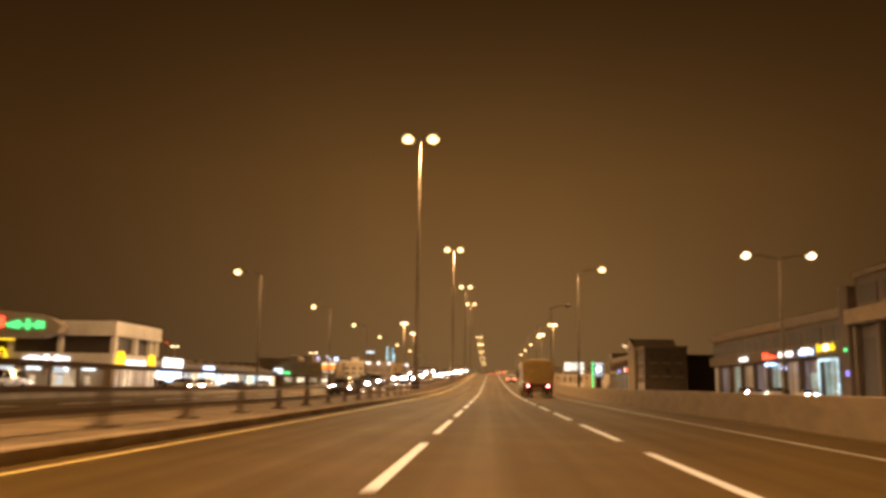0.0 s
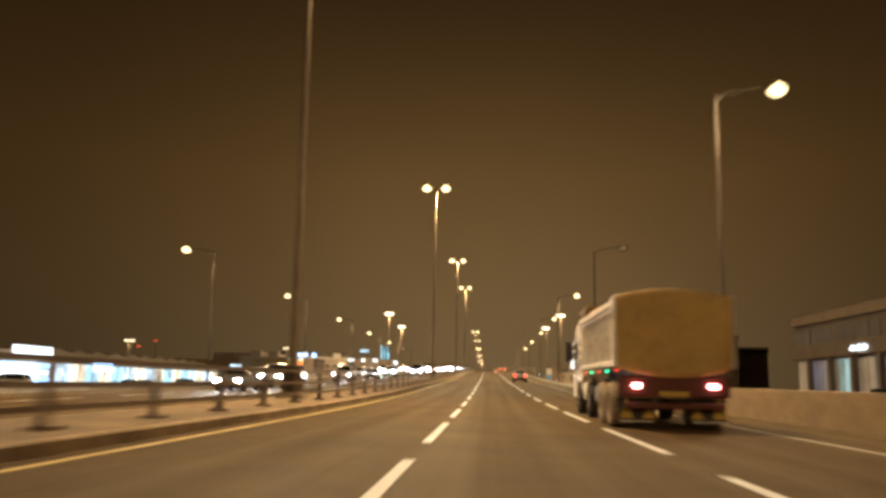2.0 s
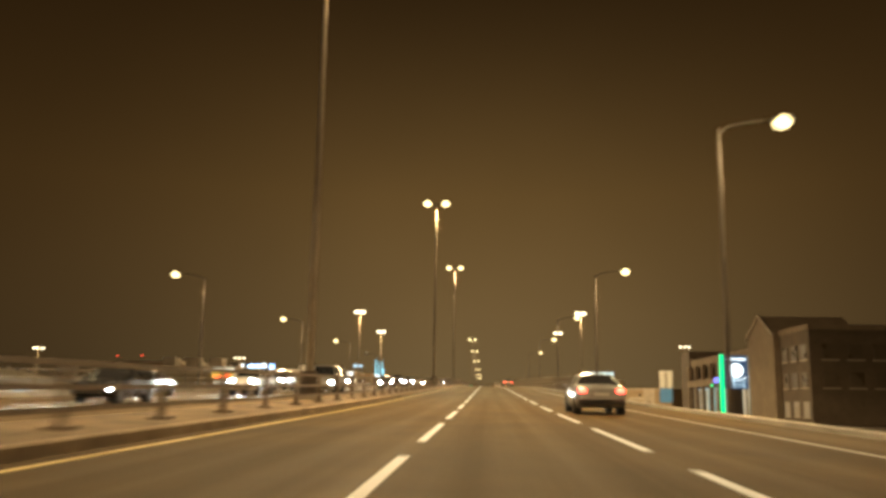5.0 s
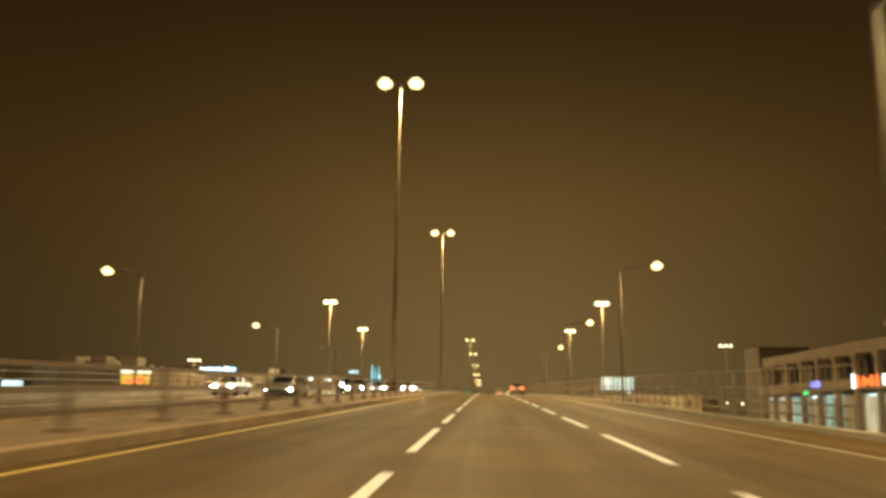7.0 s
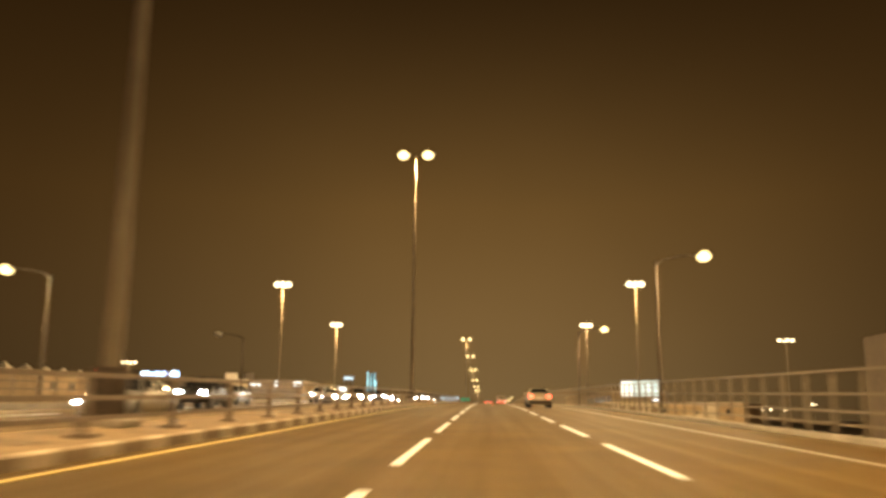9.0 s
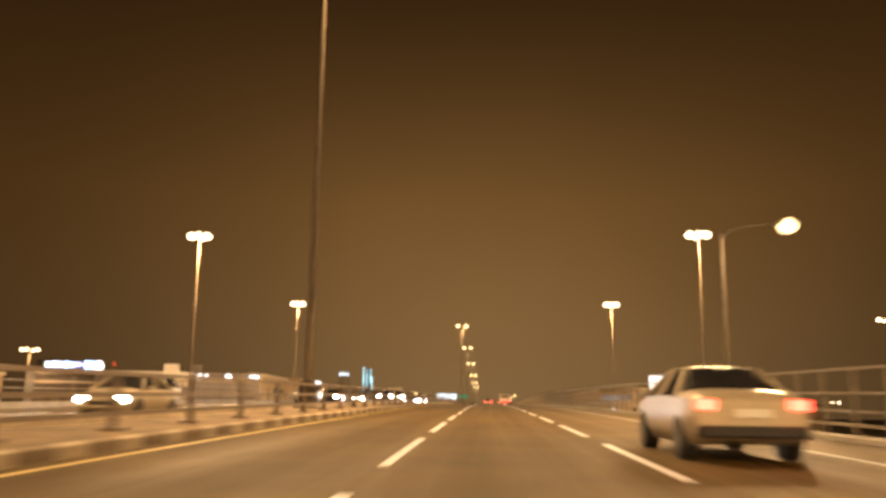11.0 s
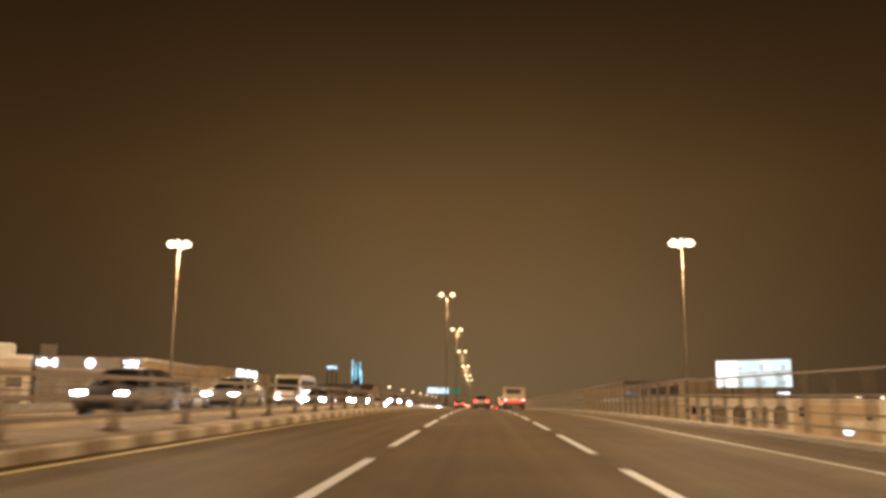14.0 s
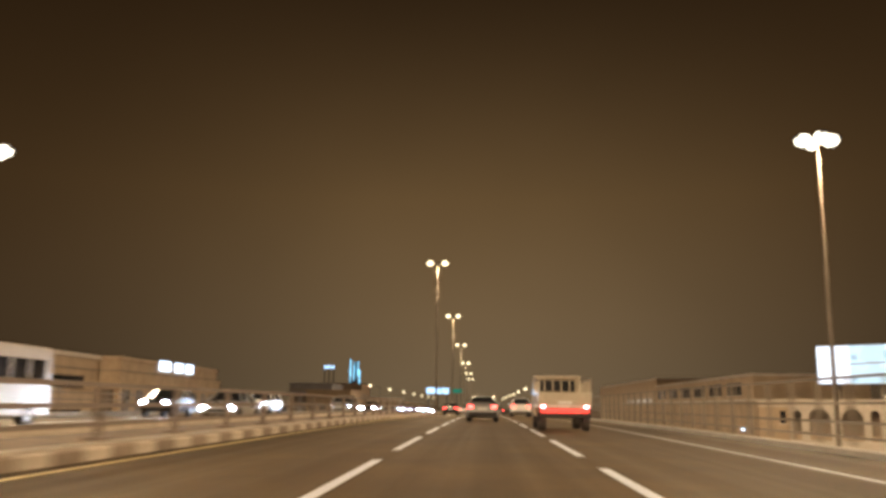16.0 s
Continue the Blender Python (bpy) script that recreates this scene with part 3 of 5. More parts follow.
for x, y, h in ((18.15, 401.2, 6.95), (21.9, 401.2, 6.65)):
    yard = thing("yard_lamp", "slim steel lamp post with a small bright white head", "lamp post", pose(x, y, 0), "yard lamps below the flyover")
    part("pole", tube(bmesh.new(), [(0, 0, 0), (0, 0, h)], [0.08, 0.05], 8), STREET_STEEL, yard)
    part("base", boxed(-0.18, 0.18, -0.18, 0.18, 0, 0.25, 0.03), CONCRETE, yard)
    head = part("head", boxed(-0.22, 0.22, -0.16, 0.16, h, h + 0.12, 0.03), DARK_METAL, yard)
    bulb = bmesh.new()
    bmesh.ops.create_uvsphere(bulb, u_segments=12, v_segments=8, radius=0.19, matrix=Matrix.Translation((0, -0.05, h - 0.06)))
    part("bulb", bulb, SIGN_WHITE, head)


# ---- vehicles ----
def wheel(parent, x, y, radius, width, tread=None, hub=None, ratio=0.58):
    w = part("wheel", disc(bmesh.new(), 0, 0, 0, radius, width, 18, radius * 0.55), tread or TYRE, parent)
    w.location = (x, y, radius)
    part("rim", disc(bmesh.new(), 0, 0, 0, radius * ratio, width * 0.8, 16), hub or RIM, w)
    return w


def lights(parent, y, z, half, size, glow, name):
    for side in (-1, 1):
        bm = bmesh.new()
        box(bm, side * half - size * 0.9, side * half + size * 0.9, y - 0.04, y + 0.04, z - size * 0.5, z + size * 0.5, 0.02)
        part(name, bm, glow, parent)


# stations of a car's shell: y, half width, sill, belt line, top, half width of the top
SEDAN = [(0.0, 0.76, 0.44, 0.80, 0.88, 0.60), (0.07, 0.85, 0.32, 0.88, 1.00, 0.66), (0.50, 0.89, 0.24, 0.93, 1.05, 0.70), (0.92, 0.90, 0.22, 0.95, 1.08, 0.72), (1.62, 0.90, 0.22, 0.96, 1.42, 0.57),
         (2.25, 0.90, 0.22, 0.96, 1.46, 0.58), (2.85, 0.90, 0.22, 0.95, 1.42, 0.56), (3.55, 0.89, 0.22, 0.93, 1.01, 0.68), (4.20, 0.87, 0.24, 0.84, 0.92, 0.62), (4.58, 0.80, 0.30, 0.71, 0.80, 0.55), (4.72, 0.64, 0.40, 0.58, 0.66, 0.45)]
SUV = [(0.0, 0.84, 0.52, 1.02, 1.10, 0.70), (0.05, 0.93, 0.40, 1.08, 1.18, 0.72), (0.30, 0.95, 0.34, 1.12, 1.70, 0.66), (1.30, 0.96, 0.32, 1.14, 1.80, 0.68), (2.40, 0.96, 0.32, 1.13, 1.80, 0.67),
       (2.95, 0.96, 0.32, 1.12, 1.72, 0.64), (3.60, 0.95, 0.32, 1.10, 1.18, 0.74), (4.35, 0.93, 0.34, 1.02, 1.10, 0.70), (4.68, 0.88, 0.40, 0.90, 0.98, 0.62), (4.78, 0.74, 0.50, 0.72, 0.80, 0.5)]
VAN = [(0.0, 0.86, 0.45, 1.10, 1.95, 0.72), (0.06, 0.93, 0.36, 1.18, 2.06, 0.74), (1.30, 0.95, 0.30, 1.22, 2.12, 0.76), (2.60, 0.95, 0.30, 1.22, 2.12, 0.76), (3.60, 0.95, 0.30, 1.20, 2.02, 0.72), (4.45, 0.94, 0.30, 1.12, 1.24, 0.70), (4.85, 0.88, 0.36, 0.92, 1.02, 0.60), (5.0, 0.74, 0.45, 0.72, 0.82, 0.5)]
# kind: stations, first and last cabin interval, wheel radius, headlight and tail light heights
CARS = {"sedan": (SEDAN, 3, 6, 0.32, 0.66, 0.84), "suv": (SUV, 1, 5, 0.38, 0.86, 1.0), "van": (VAN, 0, 4, 0.34, 0.82, 1.0)}


def car_shell(spec, first, last):
    """The painted shell and the glass of a car, lofted along its length."""
    shell, glass = bmesh.new(), bmesh.new()

    def ring(st):
        y, w, sill, belt, top, tw = st
        half = [(w * 0.90, sill), (w * 0.985, sill + (belt - sill) * 0.30), (w, sill + (belt - sill) * 0.62), (w * 0.975, belt), (tw, top - 0.035), (tw * 0.55, top)]
        return [(x, y, z) for x, z in half] + [(-x, y, z) for x, z in reversed(half)]

    rings = [ring(s) for s in spec]
    paint = [[shell.verts.new(q) for q in r] for r in rings]
    pane = [[glass.verts.new(q) for q in r] for r in rings]
    for i in range(len(spec) - 1):
        rise = abs(spec[i][4] - spec[i + 1][4]) > 0.25
        for k in range(12):
            n = (k + 1) % 12
            side = k in (3, 7) and first <= i <= last
            screen = k in (4, 5, 6) and rise and first <= i <= last
            bm, v = (glass, pane) if side or screen else (shell, paint)
            bm.faces.new((v[i][k], v[i][n], v[i + 1][n], v[i + 1][k])).smooth = k not in (2, 8, 11)
    for v in (paint[0], paint[-1]):
        shell.faces.new(v)
    for bm in (shell, glass):
        bmesh.ops.delete(bm, geom=[v for v in bm.verts if not v.link_faces], context="VERTS")
        bmesh.ops.recalc_face_normals(bm, faces=bm.faces)
    return shell, glass


def car(kind, paint, x, y, facing, lit="front", label="", cold=False, m=None):
    """A car with its tail at y if it drives away, its nose nearer if it comes towards us."""
    spec, first, last, radius, head, tail = CARS[kind]
    length = spec[-1][0]
    h = max(s[1] for s in spec)
    c = thing("car" if kind != "van" else "van", label, "car" if kind != "van" else "van", m or on_road(x, y, 0, facing), "traffic on the highway")
    shell, glass = car_shell(spec, first, last)
    part("body", shell, PAINTS[paint], c)
    part("cabin_glass", glass, DARK_GLASS, c)
    cabin = spec[first:last + 2]
    for side in (-1, 1):
        for a, b_ in ((cabin[0], cabin[1]), (cabin[len(cabin) // 2], cabin[len(cabin) // 2]), (cabin[-1], cabin[-2])):
            part("pillar", tube(bmesh.new(), [(side * a[1] * 0.975, a[0], a[3]), (side * b_[5], b_[0], b_[4] - 0.035)], [0.045, 0.035], 5), PAINTS[paint], c)
        my, mz = cabin[-1][0] - 0.45, cabin[-1][3]
        part("mirror", boxed(side * (h + 0.0), side * (h + 0.17), my - 0.07, my + 0.07, mz + 0.02, mz + 0.15, 0.03), PAINTS[paint], c)
        for wy in (0.88, length - 0.92):
            arch = part("wheel_arch", disc(bmesh.new(), 0, 0, 0, radius * 1.14, 0.26, 18), BLACK, c)
            arch.location = (side * (h - 0.125), wy, radius + 0.02)
            wheel(c, side * (h - 0.11), wy, radius, 0.24)
        for k in (1, 2):
            hy = cabin[0][0] + (cabin[-1][0] - cabin[0][0]) * 0.33 * k + 0.1
            part("door_handle", boxed(side * (h - 0.01), side * (h + 0.025), hy, hy + 0.18, cabin[1][3] - 0.12, cabin[1][3] - 0.09, 0.005), PAINTS[paint], c)
    part("bumper", boxed(-h + 0.10, h - 0.10, -0.06, 0.12, 0.36, 0.54, 0.04), BLACK, c)
    part("grille", boxed(-h * 0.5, h * 0.5, length - 0.12, length + 0.01, 0.44, 0.60, 0.02), BLACK, c)
    part("rear_plate", boxed(-0.26, 0.26, -0.05, 0.03, tail - 0.18, tail - 0.06), PLATE_WHITE, c)
    lights(c, length - 0.10, head, h * 0.70, 0.19, (HEADLIGHT_BLUE if cold else HEADLIGHT) if lit == "front" else PLATE_WHITE, "headlight")
    lights(c, 0.015, tail, h * 0.74, 0.15, TAIL_RED if lit == "rear" else CHASSIS_RED, "tail_light")
    return c


def tipper(m):
    """The loaded tipper lorry under its tarpaulin; its tail at the origin, driving along y."""
    t = thing("tipper_truck", "dusty white tipper lorry with an ochre tarpaulin over its load", "truck", m)
    w = 1.25
    chassis = bmesh.new()
    for s in (-1, 1):
        box(chassis, s * 0.42 - 0.06, s * 0.42 + 0.06, 0.1, 10.4, 0.82, 1.14)
    for y in (0.3, 2.0, 4.2, 6.4, 8.0, 10.0):
        box(chassis, -0.42, 0.42, y, y + 0.12, 0.86, 1.08)
    part("chassis", chassis, CHASSIS_RED, t)
    part("subframe", box(box(bmesh.new(), -0.5, -0.36, 0.2, 7.0, 1.14, 1.44), 0.36, 0.5, 0.2, 7.0, 1.14, 1.44), BLACK, t)
    bed = part("tipper_floor", boxed(-w + 0.06, w - 0.06, 0.06, 7.15, 1.44, 1.54), TRUCK_WHITE, t, "dusty white ribbed steel body")
    part("headboard", boxed(-w, w, 7.08, 7.20, 1.46, 3.05), TRUCK_WHITE, bed)
    for s in (-1, 1):
        part("side_wall", boxed(s * (w - 0.10), s * (w - 0.02), 0.03, 7.1, 1.5, 2.92), TRUCK_WHITE, bed)
        part("top_rail", boxed(s * (w - 0.10), s * (w + 0.12), 0.0, 7.2, 2.66, 2.98, 0.03), TRUCK_WHITE, bed)
        part("rope_rail", tube(bmesh.new(), [(s * (w + 0.13), 0.4, 2.80), (s * (w + 0.13), 4.0, 2.78), (s * (w + 0.13), 7.0, 2.80)], [0.022] * 3, 5), TRUCK_DUST_SHADE, bed)
        part("bottom_rail", boxed(s * (w - 0.08), s * (w + 0.08), 0.0, 7.2, 1.40, 1.56, 0.03), TRUCK_WHITE, bed)
        part("corner_post", boxed(s * (w - 0.08), s * (w + 0.13), -0.05, 0.30, 1.38, 3.05, 0.03), TRUCK_WHITE, bed)
        o, q = s * (w - 0.02), s * (w + 0.085)
        for k in range(9):
            y = 0.98 + 0.72 * k
            rib = bmesh.new()
            for lo, hi, a0, c0 in ((1.54, 2.34, 0.05, 0.05), (2.34, 2.68, 0.05, 0.10)):
                solid(rib, [(o, y - a0 - 0.07, lo), (q, y - a0, lo), (q, y + a0, lo), (o, y + a0 + 0.05, lo)], [(o, y - c0 - 0.07, hi), (q, y - c0, hi), (q, y + c0, hi), (o, y + c0 + 0.05, hi)])
            part("rib", rib, TRUCK_WHITE, bed)
        # Dark plates on the wall stand for the notches' dust and shade.
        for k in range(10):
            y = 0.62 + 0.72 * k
            notch_shade = bmesh.new()
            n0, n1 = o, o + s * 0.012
            solid(notch_shade, [(n0, y - 0.13, 2.38), (n1, y - 0.13, 2.38), (n1, y + 0.13, 2.38), (n0, y + 0.13, 2.38)], [(n0, y - 0.23, 2.67), (n1, y - 0.23, 2.67), (n1, y + 0.23, 2.67), (n0, y + 0.23, 2.67)])
            part("notch_shade", notch_shade, TRUCK_DUST_SHADE, bed, "dark plate painting dust and shade under the rail")
        for k in range(3):
            step = bmesh.new()
            z = 1.72 + 0.24 * k
            tube(step, [(s * 1.24, 6.86, z), (s * 1.36, 6.86, z), (s * 1.36, 7.12, z), (s * 1.24, 7.12, z)], [0.018] * 4, 6)
            part("rung", step, DARK_METAL, bed)
    hood = bmesh.new()
    prism(hood, [(7.1, 3.0), (8.75, 3.26), (8.8, 3.34), (7.0, 3.42)], -w + 0.06, w - 0.06, 0.02)
    part("cab_guard", hood, TRUCK_DUST_SHADE, bed)
    # the tarpaulin: arched over the load, hanging down behind
    tarp = bmesh.new()
    rows = []
    for j in range(30):
        s = j / 29
        row = []
        for i in range(17):
            u = -1 + 2 * i / 16
            lump = 0.05 * noise.noise(Vector((u * 2.1, s * 7, 3.0))) + 0.02 * noise.noise(Vector((u * 6, s * 21, 9.0)))
            if s < 0.62:
                y = 7.1 * (1 - s / 0.62)
                z = 3.0 + (0.20 * (1 - u * u) + lump) * (0.55 + 0.45 * math.sin(y * 1.3 + 0.5)) + 0.06
                row.append((u * (w + 0.09), y, z - (0.10 if abs(u) == 1 else 0)))
            else:
                d = (s - 0.62) / 0.38
                fold = 0.035 * math.sin(u * 9 + 2.5 * d) * d + 0.03 * lump
                row.append((u * (w + 0.06 - 0.02 * d), -0.10 - 0.05 * math.sin(d * 3.0) - fold, 3.02 + 0.16 * (1 - u * u) * (1 - d) - 1.66 * d - (0.20 * (1 - u * u) * d)))
        rows.append([tarp.verts.new(p) for p in row])
    for a, b in zip(rows, rows[1:]):
        for i in range(16):
            tarp.faces.new((a[i], a[i + 1], b[i + 1], b[i])).smooth = True
    bmesh.ops.recalc_face_normals(tarp, faces=tarp.faces)
    cover = part("tarpaulin", tarp, TARP, t, "wrinkled ochre tarpaulin hanging over the tail")
    mod = cover.modifiers.new("thickness", "SOLIDIFY")
    mod.thickness = 0.02
    part("rear_beam", boxed(-w, w, -0.02, 0.16, 0.72, 1.20, 0.03), CHASSIS_RED, t)
    part("bumper", boxed(-w + 0.1, w - 0.1, -0.06, 0.06, 0.46, 0.60, 0.02), CHASSIS_RED, t)
    lights(t, -0.05, 0.98, 0.86, 0.11, TAIL_BRIGHT, "tail_light")
    part("rear_plate", boxed(-0.35, 0.3, -0.09, -0.05, 0.74, 0.86), PLATE_YELLOW, t)
    for s in (-1, 1):
        flap = part("mudflap", boxed(s * 0.45, s * 1.22, 0.24, 0.27, 0.16, 0.74, 0.01), BLACK, t)
        part("edge_strip", boxed(s * 0.45, s * 1.22, 0.225, 0.24, 0.15, 0.19), TRUCK_WHITE, flap, "pale strip along the flap's lower edge")
        for x, h in ((0.55, 0.26), (1.06, 0.46)):
            tri = bmesh.new()
            solid(tri, [(s * x - 0.15, 0.215, 0.24), (s * x + 0.15, 0.215, 0.24), (s * x + 0.15, 0.235, 0.24), (s * x - 0.15, 0.235, 0.24)],
                  [(s * x - 0.02, 0.215, 0.24 + h), (s * x + 0.02, 0.215, 0.24 + h), (s * x + 0.02, 0.235, 0.24 + h), (s * x - 0.02, 0.235, 0.24 + h)])
            part("triangle", tri, PLATE_YELLOW, flap, "dull yellow triangular marker")
    part("cross_bar", boxed(-w + 0.05, w - 0.05, 0.10, 0.16, 0.70, 0.735), TRUCK_WHITE, t, "thin pale bar behind the wheels")
    for s in (-1, 1):
        for k, y in enumerate((0.5, 2.1, 3.7, 5.3, 6.9)):
            part("marker_light", boxed(s * 1.2, s * 1.26, y - 0.025, y + 0.025, 1.30, 1.35, 0.01), MARKER_GREEN if k % 2 else MARKER_RED, t)
        for y in (1.25, 2.75, 6.25, 9.05):
            wheel(t, s * 1.06, y, 0.53, 0.34 if y > 5 else 0.52, DUSTY_WHEEL if y < 5 else TYRE, DUSTY_WHEEL if y < 5 else RIM)
            if y < 8:
                guard = bmesh.new()
                tube(guard, [(s * 1.05, y + 0.62 * math.cos(a), 0.55 + 0.62 * math.sin(a)) for a in (0.4, 0.9, 1.57, 2.2, 2.7)], [0.03] * 5, 5)
                part("mudguard", guard, BLACK, t)
        part("fuel_tank", boxed(s * 0.62, s * 1.16, 4.2, 5.3, 0.45, 1.0, 0.10), DARK_METAL, t)
        part("tool_box", boxed(s * 0.7, s * 1.18, 7.0, 7.9, 0.5, 1.05, 0.05), TRUCK_WHITE, t)
    cabin = bmesh.new()
    prism(cabin, [(8.15, 0.75), (8.15, 2.72), (8.5, 2.98), (9.6, 3.0), (10.35, 2.55), (10.72, 1.75), (10.78, 0.55), (9.75, 0.5), (9.6, 1.05), (8.5, 1.05)], -1.2, 1.2, 0.05)
    cab = part("cab", cabin, TRUCK_WHITE, t, "dusty white sleeper cab")
    for s in (-1, 1):
        win = bmesh.new()
        solid(win, [(s * 1.203, 9.25, 1.72), (s * 1.215, 9.25, 1.72), (s * 1.215, 10.45, 1.72), (s * 1.203, 10.45, 1.72)], [(s * 1.203, 9.3, 2.4), (s * 1.215, 9.3, 2.4), (s * 1.215, 10.15, 2.4), (s * 1.203, 10.15, 2.4)])
        part("side_window", win, DARK_GLASS, cab)
        part("grab_rail", tube(bmesh.new(), [(s * 1.25, 9.08, 1.0), (s * 1.28, 9.08, 1.2), (s * 1.28, 9.08, 2.4), (s * 1.25, 9.08, 2.6)], [0.022] * 4, 6), CHROME, cab)
        part("mirror", boxed(s * 1.3, s * 1.52, 10.3, 10.42, 1.75, 2.45, 0.03), BLACK, cab)
        part("air_duct", boxed(s * 1.0, s * 1.22, 7.88, 8.12, 1.15, 2.95, 0.04), TRUCK_WHITE, cab)
        part("step", boxed(s * 0.95, s * 1.24, 9.0, 9.55, 0.42, 0.5, 0.02), BLACK, cab)
        for words, z in (("90", 2.25), ("60", 1.55)):
            text = bpy.data.curves.new("speed_number", "FONT")
            text.body, text.size, text.align_x, text.extrude = words, 0.32, "CENTER", 0.003
            text.materials.append(BLACK)
            number = new("speed_number", text)
            number.parent, number.matrix_basis = cab, pose(s * 1.206, 8.62, z, 90, 0, 90 * s)
        part("lettering_bar", boxed(s * 1.203, s * 1.209, 8.46, 8.78, 1.92, 2.12), DARK_METAL, cab)
        for z0, z1, y0 in ((1.70, 1.76, 9.2), (1.60, 1.66, 9.1), (1.50, 1.55, 9.0)):
            part("side_stripe", boxed(s * 1.203, s * 1.208, y0, 10.5, z0, z1), CHASSIS_RED, cab, "faded red stripe along the cab")
        for k, y in enumerate((8.3, 8.8, 9.3, 9.8, 10.3)):
            part("marker_light", boxed(s * 1.2, s * 1.23, y - 0.03, y + 0.03, 1.12 + 0.03 * k, 1.17 + 0.03 * k), MARKER_WHITE, cab)
            part("marker_light", boxed(s * 1.2, s * 1.23, 10.5, 10.56, 1.25 + 0.28 * k, 1.31 + 0.28 * k), MARKER_WHITE, cab)
    part("windscreen", prism(bmesh.new(), [(10.44, 2.5), (10.76, 1.78), (10.77, 1.8), (10.46, 2.52)], -1.05, 1.05), DARK_GLASS, cab)
    part("wind_deflector", prism(bmesh.new(), [(8.3, 2.98), (9.5, 3.0), (8.5, 3.42), (8.3, 3.44)], -0.95, 0.95, 0.04), TRUCK_WHITE, cab)
    return t


tipper(on_road(5.25, 73.7))


def light_truck(m):
    """A light flatbed lorry with stake sides, lit tail lights and a red bar of reflectors."""
    t = thing("flatbed_truck", "pale light lorry with a railed bed and red tail board", "truck", m)
    part("bed", boxed(-0.98, 0.98, 0.0, 3.1, 0.85, 0.97, 0.02), TRUCK_WHITE, t)
    for s in (-1, 1):
        part("side_board", boxed(s * 0.98 - 0.03, s * 0.98 + 0.03, 0.0, 3.1, 0.97, 1.42, 0.015), PAINTS["beige"], t)
        for k in range(5):
            part("stake", boxed(s * 0.96 - 0.025, s * 0.96 + 0.025, 0.1 + 0.7 * k, 0.16 + 0.7 * k, 1.42, 1.9), PAINTS["beige"], t)
        part("side_rail", boxed(s * 0.96 - 0.03, s * 0.96 + 0.03, 0.05, 3.05, 1.86, 1.94, 0.01), PAINTS["beige"], t)
        for y in (0.75, 3.9):
            wheel(t, s * 0.82, y, 0.36, 0.3)
    part("tail_board", boxed(-0.98, 0.98, -0.04, 0.03, 0.95, 1.42, 0.015), PAINTS["beige"], t)
    # Reflectors give no light; the headlights they return are added as emission.
    part("reflector_bar", boxed(-0.9, 0.9, -0.05, 0.02, 0.66, 0.80, 0.01), glowing("red_reflector_added_glow", (1.0, 0.06, 0.03), 1.4), t, "red reflector bar, its returned light put in as glow")
    part("bumper", boxed(-0.95, 0.95, 0.0, 0.1, 0.48, 0.64, 0.02), BLACK, t)
    lights(t, -0.02, 0.88, 0.80, 0.07, TAIL_BRIGHT, "tail_light")
    cab = part("cab", prism(bmesh.new(), [(3.2, 0.5), (3.2, 2.05), (3.4, 2.15), (4.3, 2.12), (4.85, 1.3), (4.9, 0.45)], -0.95, 0.95, 0.05), PAINTS["beige"], t)
    part("rear_window", boxed(-0.7, 0.7, 3.17, 3.2, 1.5, 1.95), DARK_GLASS, cab)
    head = part("headboard", boxed(-0.95, 0.95, 3.0, 3.1, 2.04, 2.12, 0.01), PAINTS["beige"], t)
    for k in range(6):
        part("bar", boxed(-0.9 + 0.34 * k, -0.85 + 0.34 * k, 3.02, 3.08, 1.42, 2.04), PAINTS["beige"], head)
    part("rear_plate", boxed(-0.26, 0.26, -0.07, -0.03, 0.98, 1.1), PLATE_WHITE, t)
    return t


light_truck(on_road(4.85, 442.5))


def minibus(m, label):
    """A coach-like minibus that comes towards us."""
    t = thing("minibus", label, "bus", m, "traffic on the highway")
    part("body", prism(bmesh.new(), [(0, 0.35), (0, 2.5), (0.3, 2.75), (6.3, 2.75), (6.75, 2.55), (7.05, 1.35), (7.1, 0.4)], -1.05, 1.05, 0.08), PAINTS["beige"], t)
    part("windscreen", prism(bmesh.new(), [(6.8, 2.4), (7.06, 1.4), (7.09, 1.42), (6.84, 2.42)], -0.92, 0.92), DARK_GLASS, t)
    for s in (-1, 1):
        for k in range(5):
            part("side_window", boxed(s * 1.05, s * 1.062, 0.5 + 1.15 * k, 1.5 + 1.15 * k, 1.55, 2.3), DARK_GLASS, t)
        for y in (1.4, 5.6):
            wheel(t, s * 0.92, y, 0.4, 0.28)
        part("mirror", boxed(s * 1.1, s * 1.32, 6.7, 6.8, 1.7, 2.1, 0.03), BLACK, t)
    part("bumper", boxed(-1.05, 1.05, 7.0, 7.18, 0.4, 0.65, 0.04), BLACK, t)
    lights(t, 7.1, 0.92, 0.8, 0.16, HEADLIGHT, "headlight")
    return t


car("sedan", "silver", 5.15, 163.5, 0, "rear", "silver saloon car with lit red tail lights")
car("sedan", "beige", 5.2, 299.5, 0, "rear", "pale gold saloon car with lit red tail lights")
car("sedan", "silver", 1.75, 459, 0, "rear", "silver saloon car with lit red tail lights ahead")
car("suv", "white", 5.4, 492, 0, "rear", "white off-road car with lit tail lights")
car("sedan", "dark", -2.2, 515, 0, "rear", "dark saloon car with lit red tail lights")
car("suv", "red", 1.8, 540, 0, "rear", "red off-road car with lit tail lights")
car("sedan", "white", -2.0, 575, 0, "rear", "white saloon car with lit tail lights")
car("sedan", "grey", 5.5, 600, 0, "rear", "grey saloon car with lit tail lights")
